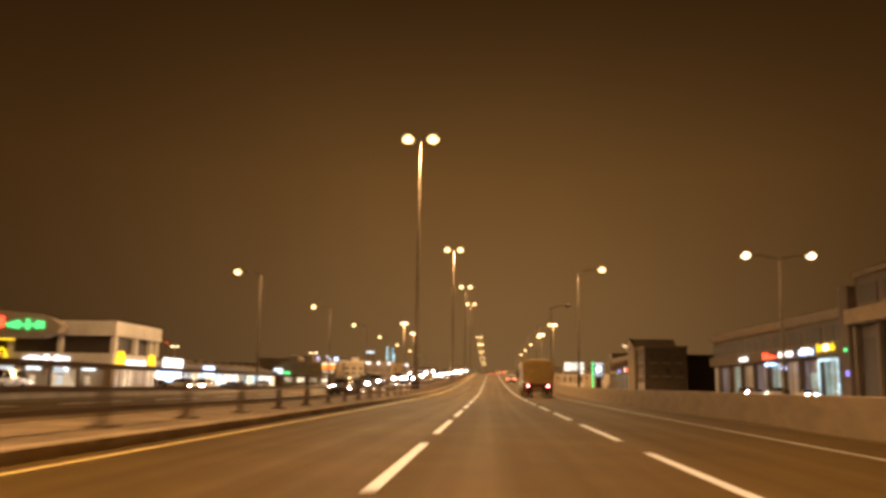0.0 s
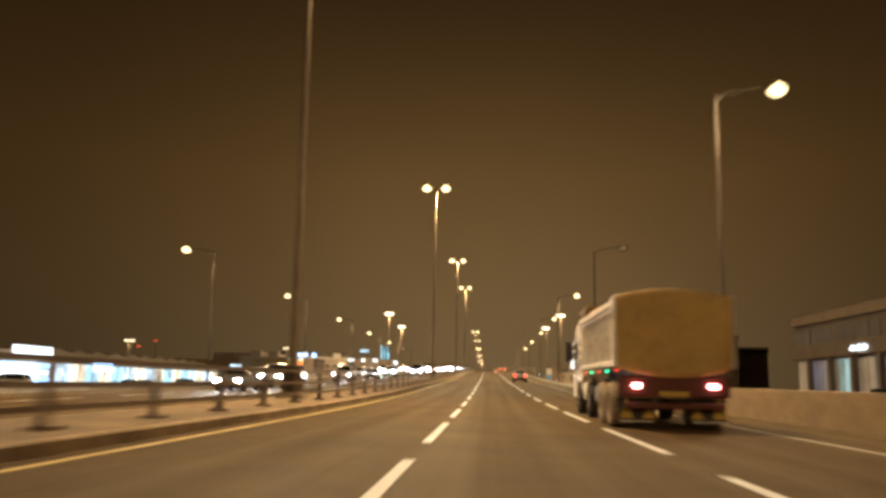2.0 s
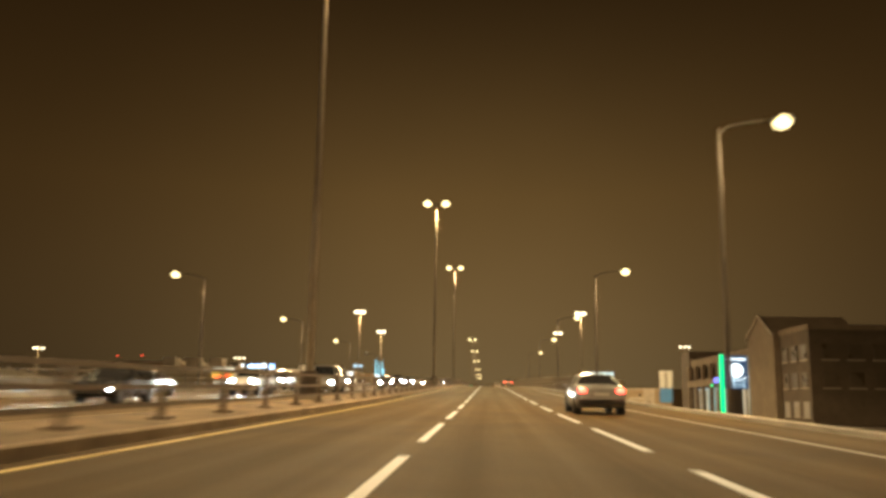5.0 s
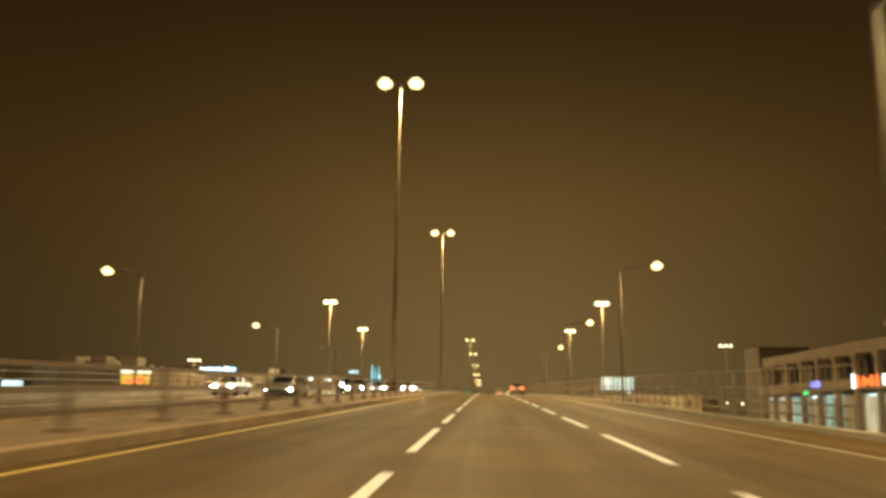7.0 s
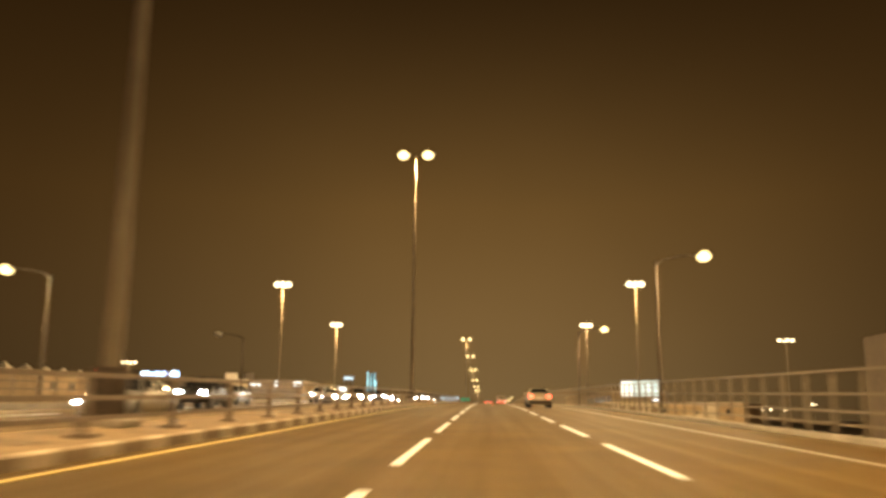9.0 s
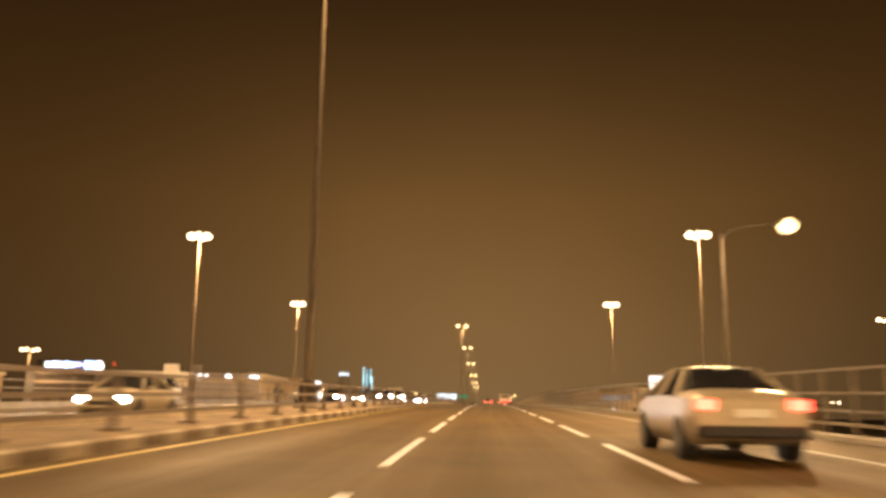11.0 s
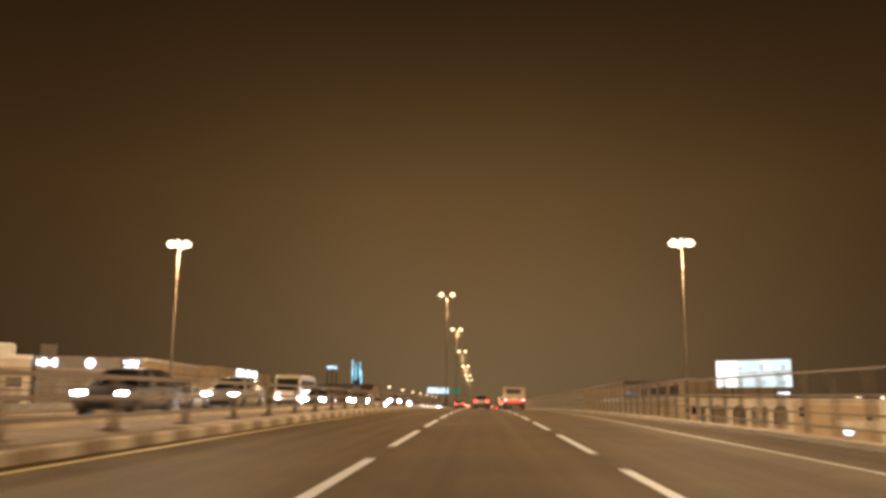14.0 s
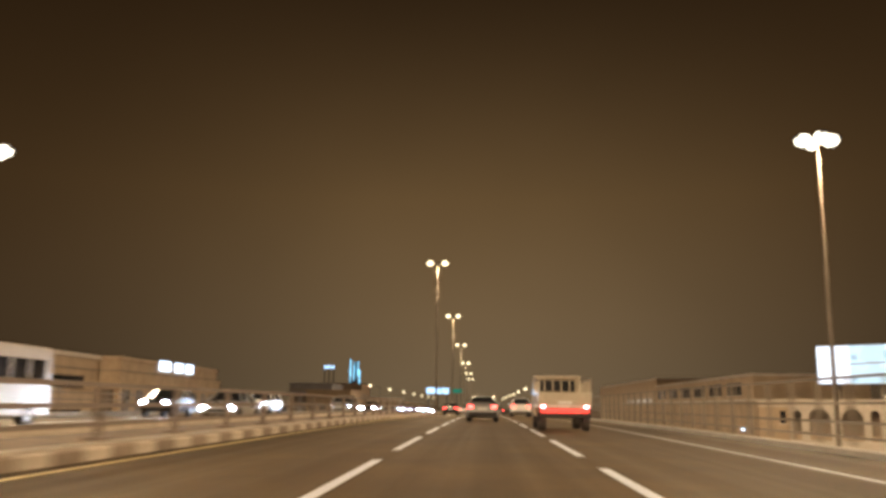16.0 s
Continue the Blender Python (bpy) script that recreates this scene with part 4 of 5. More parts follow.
car("van", "white", 1.8, 640, 0, "rear", "white van with lit tail lights")

ONCOMING = [(72, 0, "sedan", "white"), (119, 1, "suv", "silver"), (131, 2, "sedan", "silver"), (149, 1, "suv", "white"), (183, 2, "sedan", "grey"), (199, 0, "van", "white"), (214, 2, "suv", "silver"), (251, 2, "sedan", "white"),
            (267, 0, "sedan", "silver"), (286, 1, "suv", "dark"), (318, 0, "sedan", "beige"), (338, 2, "suv", "white"), (394, 0, "suv", "white"), (378, 1, "sedan", "dark"), (407, 0, "suv", "silver"), (421, 2, "sedan", "white"),
            (455, 0, "sedan", "silver"), (476, 1, "suv", "white"), (508, 0, "sedan", "dark"), (530, 2, "van", "white"), (556, 0, "sedan", "white"), (588, 1, "suv", "grey"), (620, 0, "sedan", "silver"), (655, 2, "suv", "white"),
            (690, 1, "sedan", "white"), (725, 0, "suv", "silver"), (760, 2, "sedan", "white"), (800, 1, "sedan", "white"), (845, 0, "suv", "white"), (890, 2, "sedan", "white")]
BETWEEN = [(109, 1, "sedan", "grey"), (139, 2, "suv", "white"), (171, 1, "sedan", "dark"), (192, 1, "suv", "white"), (238, 0, "sedan", "grey"), (303, 2, "sedan", "silver"), (326, 1, "sedan", "white"), (366, 1, "suv", "silver"), (388, 2, "sedan", "white"),
            (430, 0, "sedan", "white"), (466, 2, "suv", "dark"), (490, 0, "suv", "white"), (519, 1, "sedan", "silver"), (543, 1, "sedan", "white"), (572, 0, "sedan", "grey"), (604, 0, "suv", "white"), (638, 1, "sedan", "white"), (672, 0, "sedan", "white"), (708, 0, "sedan", "white"), (742, 1, "suv", "white"), (780, 0, "sedan", "white"), (820, 0, "sedan", "white")]
for i, (y, lane, kind, paint) in enumerate(ONCOMING + BETWEEN):
    if lane == 0 and paint == "white" and y < 600:
        paint = ("grey", "dark", "silver")[i % 3]
    word = {"sedan": "saloon car", "suv": "off-road car", "van": "van"}[kind]
    made = car(kind, paint, (-10.8, -14.6, -18.1)[lane], y, 180, "front", paint + " " + word + " with bright headlights on the oncoming lanes", i % 4 == 1)
    if lane < 2 and y < 560:
        beam = bpy.data.lights.new("headlight_beam", "SPOT")
        beam.energy, beam.color, beam.shadow_soft_size, beam.spot_size, beam.spot_blend = 2400.0, (0.95, 0.95, 0.92), 0.3, radians(56), 1.0
        beam_ob = new("headlight_beam", beam)
        beam_ob.parent, beam_ob.matrix_basis = made, pose(0, CARS[kind][0][-1][0] + 0.15, 0.7, 84, 0, -7)
minibus(on_road(-14.6, 440, 0, 180), "pale minibus with lit headlights on the oncoming lanes")

# cars on the service road and in front of the shops
for i, (x, y, turn, kind, paint, lit) in enumerate([(-33, 52, 180, "sedan", "white", "front"), (-36.5, 66, 180, "suv", "silver", "front"), (-29.5, 92, 180, "sedan", "white", "front"), (-52, 128, 90, "sedan", "white", ""), (-52, 133, 90, "suv", "dark", ""),
                                                    (-52, 140, 90, "sedan", "silver", ""), (-52, 150, 90, "suv", "white", ""), (-33, 165, 180, "sedan", "beige", "front"), (-55, 190, 90, "sedan", "grey", ""), (-55, 196, 90, "sedan", "white", ""),
                                                    (-55, 214, 90, "suv", "white", ""), (-33, 232, 180, "suv", "white", "front"), (46.5, 128, 180, "sedan", "white", "front"), (47, 141, 180, "suv", "silver", ""), (46.5, 150, 180, "sedan", "white", "front"), (47, 158, 180, "suv", "dark", "front"), (38, 290, 0, "sedan", "white", "rear"),
                                                    (38, 300, 0, "suv", "white", ""), (38, 308, 0, "sedan", "silver", "rear"), (38, 318, 0, "sedan", "white", ""), (42, 330, 0, "suv", "grey", "rear"), (20, 455, 180, "sedan", "white", "front"), (24, 480, 180, "sedan", "silver", "front")]):
    word = {"sedan": "saloon car", "suv": "off-road car", "van": "van"}[kind]
    car(kind, paint, 0, 0, 0, lit, paint + " " + word + (" with lights on, beside the shops" if lit else " parked in front of the shops"), m=pose(x, y, 0.01, 0, 0, turn))


# ---- buildings ----
def bars(parent, plane, a0, a1, z0, z1, out, material, count, name="lettering_bar", rough=0.35):
    """A line of writing too far off to read: bars of uneven length. plane: 'x' for a face that looks along x, 'y' for one that looks along y."""
    step = (a1 - a0) / count
    for k in range(count):
        lo, hi = a0 + step * (k + 0.08), a0 + step * (k + 0.92)
        drop = (z1 - z0) * rough * (0.5 + 0.5 * math.sin(3.7 * k + a0))
        bm = boxed(out, out + 0.10, lo, hi, z0 + drop * 0.4, z1 - drop * 0.6, 0.02) if plane == "x" else boxed(lo, hi, out - 0.10, out, z0 + drop * 0.4, z1 - drop * 0.6, 0.02)
        part(name, bm, material, parent)


def shopfront(parent, face, y0, y1, z0, z1, panes, glow, out=1):
    """Lit shop windows on a wall that looks along x: each pane with its mullions, set into a recess."""
    step = (y1 - y0) / panes
    for k in range(panes):
        a, b = y0 + step * k + 0.08, y0 + step * (k + 1) - 0.08
        w = part("window", boxed(face - 0.02, face + out * 0.05, a, b, z0, z1), glow if not isinstance(glow, (list, tuple)) else glow[k % len(glow)], parent)
        part("mullion", boxed(face, face + out * 0.12, (a + b) / 2 - 0.04, (a + b) / 2 + 0.04, z0, z1), DARK_METAL, w)
        part("lintel", boxed(face, face + out * 0.16, a - 0.1, b + 0.1, z1, z1 + 0.14), DARK_METAL, w)


# restaurant block with signs, beside the oncoming side's service road
rest = thing("restaurant_building", "two-storey cream restaurant building with a dark window band", "building", pose(0.8, -0.8, -0.1))
part("wall", boxed(-62, -43.6, 97.3, 110.6, 2.9, 4.35), PLASTER_WHITE, rest)
part("ground_floor", boxed(-61.9, -43.7, 97.4, 110.5, 0, 2.9), PLASTER_BROWN, rest)
part("window_band", boxed(-61.8, -44.0, 97.7, 110.2, 4.35, 6.4), SHADE_BROWN, rest)
part("roof", boxed(-62.1, -43.2, 97.0, 110.9, 6.35, 8.1, 0.06), PLASTER_WHITE, rest)
for y in (98.0, 103.8, 108.4, 110.4):
    part("column", boxed(-44.1, -43.5, y - 0.35, y + 0.35, 4.3, 6.4, 0.03), PLASTER_WHITE, rest)
for x in (-50.0, -56.0):
    part("column", boxed(x - 0.3, x + 0.3, 97.3, 97.8, 4.3, 6.4, 0.03), PLASTER_WHITE, rest)
shopfront(rest, -43.6, 98.2, 110.0, 0.4, 2.9, 5, [SHOP_FAINT, SHOP_DIM, SHOP_FAINT], 1)
for k in range(5):
    part("window", boxed(-60.5 + 3.3 * k, -57.7 + 3.3 * k, 97.22, 97.32, 0.5, 2.4), (SHOP_FAINT, SHOP_DIM)[k % 2], rest)
    part("ceiling_light", boxed(-60.3 + 3.3 * k, -58.6 + 3.3 * k, 97.15, 97.24, 2.3 - 0.3 * (k % 2), 2.75), SHOP_COOL, rest)
    part("menu_panel", boxed(-59.8 + 3.3 * k, -59.2 + 3.3 * k, 97.15, 97.24, 0.7, 1.7), (SHOP_COOL, SHOP_DIM, SHOP_WARM)[k % 3], rest)


def yellow_sign(parent, plane, a, z, size, out):
    """Two rounded yellow arcs side by side, a plain shape."""
    for k in (0, 1):
        bm = bmesh.new()
        pts = []
        for i in range(9):
            s = math.pi * i / 8
            along, up = a + size * (0.25 + 0.5 * k) - 0.25 * size * math.cos(s), z + size * (0.2 + 0.75 * math.sin(s) ** 0.7)
            pts.append((out, along, up) if plane == "x" else (along, out, up))
        tube(bm, pts, [size * 0.06] * 9, 6)
        part("sign_arc", bm, SIGN_YELLOW, parent, "glowing yellow arched sign")


yellow_sign(rest, "x", 98.2, 2.7, 2.0, -43.4)
yellow_sign(rest, "x", 107.6, 2.8, 1.8, -43.4)
yellow_sign(rest, "y", -58.5, 2.7, 2.2, 97.1)
bars(rest, "x", 100.8, 106.6, 3.05, 3.75, -43.5, SIGN_WHITE, 9, rough=0.8)
bars(rest, "y", -54.3, -48.6, 3.3, 4.1, 97.25, SIGN_WHITE, 9, rough=0.8)
bars(rest, "y", -51.0, -49.0, 3.05, 3.25, 97.25, SIGN_RED, 1)

canopy = thing("forecourt_canopy", "rounded cream canopy with a red and green lit sign", "canopy", pose(0.6, -0.7, 0))
bm = bmesh.new()
outline = [(-76, 5.65), (-49.9, 5.75), (-48.1, 6.35), (-47.6, 7.05), (-48.5, 7.85), (-50.4, 8.4), (-56, 8.95), (-76, 9.25)]
front, back = [bm.verts.new((x, 93.0, z)) for x, z in outline], [bm.verts.new((x, 94.7, z)) for x, z in outline]
bm.faces.new(front), bm.faces.new(back[::-1])
for i in range(len(outline)):
    bm.faces.new((front[i], back[i], back[(i + 1) % 8], front[(i + 1) % 8]))
bmesh.ops.recalc_face_normals(bm, faces=bm.faces)
part("roof", bm, PLASTER, canopy)
for x in (-62, -72):
    part("column", boxed(x - 0.3, x + 0.3, 93.4, 94.0, 0, 5.7, 0.04), PLASTER_WHITE, canopy)
for k in range(5):
    part("downlight", boxed(-74 + 4.6 * k, -72.6 + 4.6 * k, 94.2, 95.4, 5.55, 5.68, 0.02), SIGN_YELLOW, canopy, "warm lit downlight")
bars(canopy, "y", -54.0, -49.5, 6.6, 7.85, 92.95, SIGN_GREEN, 8, rough=0.8)
bars(canopy, "y", -59.4, -54.2, 6.8, 8.2, 92.95, SIGN_RED, 5, rough=0.6)


def tent_row(x, y0, y1, height, depth, glows, label, peaks):
    """A long single-storey row of shops under peaked fabric roofs."""
    b = thing("shop_row", label, "building", pose(1.2, -1.6, 0), "shops beside the oncoming side")
    part("wall", boxed(x - depth, x, y0, y1, 0, height - 1.6), PLASTER, b)
    part("fascia", boxed(x - 0.1, x + 0.5, y0, y1, height - 2.4, height - 1.55, 0.03), PLASTER_GREY, b)
    step = (y1 - y0) / peaks
    for k in range(peaks):
        a, c = y0 + step * k, y0 + step * (k + 1)
        tent = bmesh.new()
        grid = []
        for i in range(9):
            u = i / 8
            row = []
            for j in range(9):
                v = j / 8
                q = max(abs(u - 0.5), abs(v - 0.5)) * 2
                row.append(tent.verts.new((x + 0.6 - (depth * 0.8) * u, a + (c - a) * v, height - 1.6 + 1.7 * (1 - q) ** 1.6)))
            grid.append(row)
        for r, s in zip(grid, grid[1:]):
            for j in range(8):
                tent.faces.new((r[j], r[j + 1], s[j + 1], s[j])).smooth = True
        part("tent_roof", tent, TENT, b)
    shopfront(b, x, y0 + 1, y1 - 1, 0.5, height - 2.75, int((y1 - y0) / 5), glows)
    return b


row = tent_row(-66.5, 182.0, 262.0, 6.4, 14, [SHOP_COOL, SHOP_WARM, SHOP_AQUA, SHOP_WARM, SHOP_AQUA, SHOP_COOL, SHOP_WARM], "long row of lit shops under pale peaked tent roofs", 11)
bars(row, "x", 193.5, 202.5, 3.9, 4.9, -66.0, SIGN_BLUE, 1)
bars(row, "x", 194.0, 202.0, 2.7, 3.6, -65.9, SIGN_WHITE, 2)
corner_shop = thing("corner_shop", "low shop with a bright white lit signboard", "building", pose(1.3, -1.6, 0), "shops beside the oncoming side")
part("wall", boxed(-82, -66.6, 160, 181.6, 0, 4.6), PLASTER_TAN, corner_shop)
part("parapet", boxed(-82.2, -66.3, 159.8, 181.8, 4.6, 5.2, 0.04), PLASTER, corner_shop)
part("signboard", boxed(-66.4, -65.9, 170.3, 180.5, 4.0, 5.9, 0.05), SIGN_WHITE, corner_shop, "bright white lit signboard")
for k in range(3):
    part("sign_band", boxed(-66.3, -65.9, 168.0 - 0.3 * k, 180.0, 0.9 + 1.0 * k, 1.5 + 1.0 * k, 0.03), (SIGN_BLUE, SIGN_WHITE, SIGN_BLUE)[k], corner_shop, "pale blue lit band")
shopfront(corner_shop, -66.5, 161, 181, 0.5, 3.4, 4, [SHOP_COOL, SHOP_WARM, SHOP_COOL, SHOP_COOL])
bars(corner_shop, "x", 140.0, 158.5, 3.4, 3.9, -67.0, SIGN_LIME, 1)
part("wall", boxed(-82, -67.2, 139, 159.7, 0, 4.4), PLASTER_TAN, corner_shop)
shopfront(corner_shop, -67.1, 140, 158, 0.5, 2.8, 4, SHOP_DIM)

tent_row(-87.0, 268.0, 330.0, 7.4, 14, [SHOP_DIM, SHOP_TEAL, SHOP_DIM, SHOP_DIM], "row of dim shops under pale peaked tent roofs", 7)
red_shop = thing("corner_shop", "tan shop block with a red and yellow lit sign", "building", pose(0.25, 0.9, -0.0), "shops beside the oncoming side")
part("wall", boxed(-84, -61.0, 339.5, 352, 0, 9.6), PLASTER_TAN, red_shop)
part("parapet", boxed(-84.2, -60.8, 339.3, 352.2, 9.6, 10.2, 0.04), PLASTER, red_shop)
for x0 in (-81, -75, -69):
    part("roof_tank", boxed(x0, x0 + 3.2, 343, 347, 10.2, 12.4, 0.1), PLASTER, red_shop)
part("signboard", boxed(-67.0, -61.6, 339.0, 339.3, 7.2, 9.1, 0.04), SIGN_AMBER, red_shop, "amber lit signboard")
part("sign_band", boxed(-67.0, -61.4, 338.95, 339.3, 9.15, 9.75, 0.04), SHOP_WARM, red_shop, "pale lit band over the sign")
bars(red_shop, "y", -66.3, -63.9, 7.35, 8.0, 339.0, SIGN_RED, 4, rough=0.7)
bars(red_shop, "y", -63.8, -62.4, 7.4, 8.5, 339.0, SIGN_RED, 2, rough=0.5)
bars(red_shop, "y", -66.5, -62.0, 6.0, 6.6, 339.3, SHOP_WARM, 4)
for k in range(4):
    part("window", boxed(-82 + 5 * k, -79 + 5 * k, 339.4, 339.52, 2.0, 4.6), (SHOP_DIM, SHOP_WARM)[k % 2], red_shop)
row3 = thing("shop_row", "long plain tan shop building with small fabric peaks on its roof", "building", pose(0, 0, 0), "shops beside the oncoming side")
part("wall", boxed(-98, -80.8, 356, 428, 0, 12.0), PLASTER_TAN, row3)
part("cornice", boxed(-98.2, -80.4, 355.8, 428.2, 11.5, 12.0, 0.05), PLASTER, row3)
part("ledge", boxed(-80.8, -80.3, 356, 428, 7.6, 8.0, 0.04), PLASTER_BROWN, row3)
for k in range(10):
    y = 357.5 + 7.1 * k
    for z, mat_ in ((1.2, (SHOP_DIM, SHOP_FAINT, SHOP_TEAL)[k % 3]), (5.0, HAZED_GLASS), (8.9, HAZED_GLASS)):
        w = part("window", boxed(-80.8, -80.72, y, y + 2.4, z, z + 1.5), mat_, row3)
        part("sill", boxed(-80.8, -80.5, y - 0.15, y + 2.55, z - 0.15, z), PLASTER, w)
    peak = bmesh.new()
    foot = [(-81.0, y), (-81.0, y + 5.4), (-86.0, y + 5.4), (-86.0, y)]
    low, top = [peak.verts.new((a, b, 12.0)) for a, b in foot], peak.verts.new((-83.5, y + 2.7, 13.5))
    mid = [peak.verts.new((-83.5 + (a + 83.5) * 0.42, y + 2.7 + (b - y - 2.7) * 0.42, 12.45)) for a, b in foot]
    for i in range(4):
        n_ = (i + 1) % 4
        peak.faces.new((low[i], low[n_], mid[n_], mid[i])), peak.faces.new((mid[i], mid[n_], top))
    bmesh.ops.recalc_face_normals(peak, faces=peak.faces)
    part("tent_peak", peak, TENT, row3)


def block(name, label, x0, x1, y0, y1, h, material, rows, columns, glow, trim=None, tank=None, shift=(0, 0), turn=0):
    """A plain flat-roofed building whose near face has rows of real, recessed windows."""
    b = thing(name, label, "building", pose(*shift, 0, rz=turn), "buildings along the highway")
    part("wall", boxed(x0, x1, y0, y1, 0, h), material, b)
    part("parapet", boxed(x0 - 0.25, x1 + 0.25, y0 - 0.25, y1 + 0.25, h, h + 0.7, 0.05), trim or material, b)
    part("cornice", boxed(x0 - 0.15, x1 + 0.15, y0 - 0.15, y1 + 0.15, h - 1.7, h - 1.35, 0.03), PLASTER_BROWN, b)
    step, rise = (x1 - x0) / columns, (h - 2.5) / max(rows, 1)
    for r in range(rows):
        for c in range(columns):
            a = x0 + step * (c + 0.22)
            z = 0.9 + rise * r
            w = part("window", boxed(a, a + step * 0.56, y0 - 0.05, y0 + 0.03, z, z + rise * 0.55), glow if (r * 7 + c * 3) % 11 == 0 and glow else HAZED_GLASS, b)
            part("sill", boxed(a - 0.15, a + step * 0.56 + 0.15, y0 - 0.22, y0, z - 0.15, z), trim or material, w)
    side = x1 if x1 < 0 else x0
    out = 0.05 if x1 < 0 else -0.05
    count = max(2, int((y1 - y0) / 5))
    for r in range(rows):
        for c in range(count):
            a = y0 + (y1 - y0) * (c + 0.25) / count
            z = 0.9 + rise * r
            part("window", boxed(side, side + out, a, a + (y1 - y0) * 0.5 / count, z, z + rise * 0.55), HAZED_GLASS, b)
    if tank:
        part("roof_room", boxed(*tank, 0.08), trim or material, b)
    return b


north_a = block("office_building", "long cream low-rise building with a blue lit sign", 0, 24.6, 0, 5.2, 14.7, PLASTER, 4, 6, None, PLASTER_WHITE, (17.6, 21.4, 0.6, 5.0, 14.7, 17.4), (-96.56, 491.89), 19.0)
bars(north_a, "y", -4.08, 0.75, 16.0, 17.4, -0.3, SIGN_ICE, 6, rough=0.8)
bars(north_a, "y", -3.73, 0.48, 15.2, 15.7, -0.3, SIGN_INDIGO, 5)
bars(north_a, "y", -7.19, -5.98, 15.9, 17.2, -0.3, SIGN_WHITE, 1)
disc_bm = bmesh.new()
disc(disc_bm, 0, 0, 0, 1.25, 0.3, 20)
sign_disc = part("sign_disc", disc_bm, SIGN_WHITE, north_a, "round white lit sign")
sign_disc.matrix_basis = pose(2.26, -0.35, 16.4, 0, 0, 90)
part("annexe", boxed(-14.0, -0.3, 0.05, 5.2, 0, 14.9), PLASTER_GREY, north_a)
part("sign_board", boxed(-11.8, 3.7, -0.18, 0.1, 14.6, 17.6, 0.04), SHADE_BROWN, north_a, "dark board behind the lit signs")
north_b = block("office_building", "grey commercial building with three white lit signs", 0.8, 17.4, 0, 16, 14.8, DIM_GREY, 3, 4, SHOP_DIM, tank=(1.0, 3.8, 9.2, 13.0, 14.8, 18.0), shift=(-73.8, 501.4), turn=27.5)
bars(north_b, "y", 0.6, 4.0, 13.6, 15.1, -0.3, SIGN_WHITE, 4, rough=0.5)
disc_bm = bmesh.new()
disc(disc_bm, 0, 0, 0, 0.85, 0.3, 20)
sign_disc = part("sign_disc", disc_bm, SIGN_WHITE, north_b, "round pale lit sign")
sign_disc.matrix_basis = pose(9.1, -0.35, 14.4, 0, 0, 90)
part("sign_board", boxed(14.1, 17.5, -0.28, -0.16, 13.3, 15.4, 0.03), SHADE_BROWN, north_b, "dark board behind a lit sign")
bars(north_b, "y", 14.4, 17.2, 14.4, 15.2, -0.32, SIGN_WHITE, 3, rough=0.4)
bars(north_b, "y", 14.5, 17.1, 13.6, 14.2, -0.32, SIGN_WHITE, 2, rough=0.3)
north_c = block("office_building", "plain tan flat-roofed building", -74.0, -58.2, 510.8, 540.5, 15.0, PLASTER_TAN, 0, 1, None, PLASTER)
for z0, z1 in ((10.7, 12.3), (5.6, 7.4)):
    slit = part("window", boxed(-58.26, -58.12, 523.8, 535.5, z0, z1), DARK_GLASS, north_c, "long dark slit window")
    part("sill", boxed(-58.2, -57.95, 523.5, 535.8, z0 - 0.2, z0), PLASTER_BROWN, slit)
    part("lintel", boxed(-58.2, -57.95, 523.5, 535.8, z1, z1 + 0.2), PLASTER_BROWN, slit)
north_d = block("office_building", "tan building with white lit signs on its parapet", -70.0, -55.0, 541.2, 589.4, 15.0, PLASTER_TAN, 2, 4, SHOP_DIM)
for y0, y1 in ((556.4, 561.4), (563.8, 567.6), (569.6, 573.2)):
    part("signboard", boxed(-54.75, -54.45, y0, y1, 14.1, 15.8, 0.04), SIGN_WHITE, north_d, "white lit sign")
purple = block("office_building", "dark low building with a blue roof sign", -96, -82.6, 466, 486, 13.0, SHADE_BROWN, 2, 4, None)
bars(purple, "y", -93.6, -87.0, 14.6, 16.0, 465.6, SIGN_BLUE, 5)
bars(purple, "y", -85.0, -82.8, 14.2, 16.4, 465.6, SIGN_BLUE, 2)
for x0, x1, y0, y1, h, mat_, glow in ((-46, -34, 640, 660, 12, PLASTER_TAN, SHOP_WARM), (-62, -48, 690, 712, 15, PLASTER_GREY, SHOP_COOL), (-44, -32, 745, 770, 11, PLASTER, SHOP_WARM), (-70, -54, 800, 830, 18, PLASTER_TAN, SHOP_COOL),
                                      (-90, -70, 610, 640, 14, PLASTER_TAN, SHOP_DIM), (-140, -110, 430, 470, 11, PLASTER_TAN, SHOP_DIM)):
    block("low_building", "distant low flat-roofed building with some lit windows", x0, x1, y0, y1, h, mat_, 3, 4, glow)
sign_far = thing("sky_sign", "distant white lit sign high on a thin steel frame", "sign", pose(-266, 1880, 0))
for x in (-8, 0, 8):
    part("post", boxed(x - 0.8, x + 0.8, 0, 2, 0, 76), PLASTER_GREY, sign_far)
bars(sign_far, "y", -9.5, 9.5, 71.5, 78.0, -0.2, SHOP_COOL, 5)
tower = thing("tower_building", "distant slim tower with cyan edge lights", "building", pose(-221.0, 1880, 0))
part("wall", boxed(-7.6, 7.6, 0, 16, 0, 52), PLASTER_GREY, tower)
part("spire", boxed(-2.4, 3.0, 1, 6, 52, 84), PLASTER_GREY, tower)
for x, z0, z1 in ((-8.4, 44, 88), (-2.2, 52, 84), (4.8, 58, 86), (7.4, 46, 70)):
    part("light_strip", boxed(x, x + 1.7, -0.5, -0.02, z0, z1), TOWER_GLOW, tower)
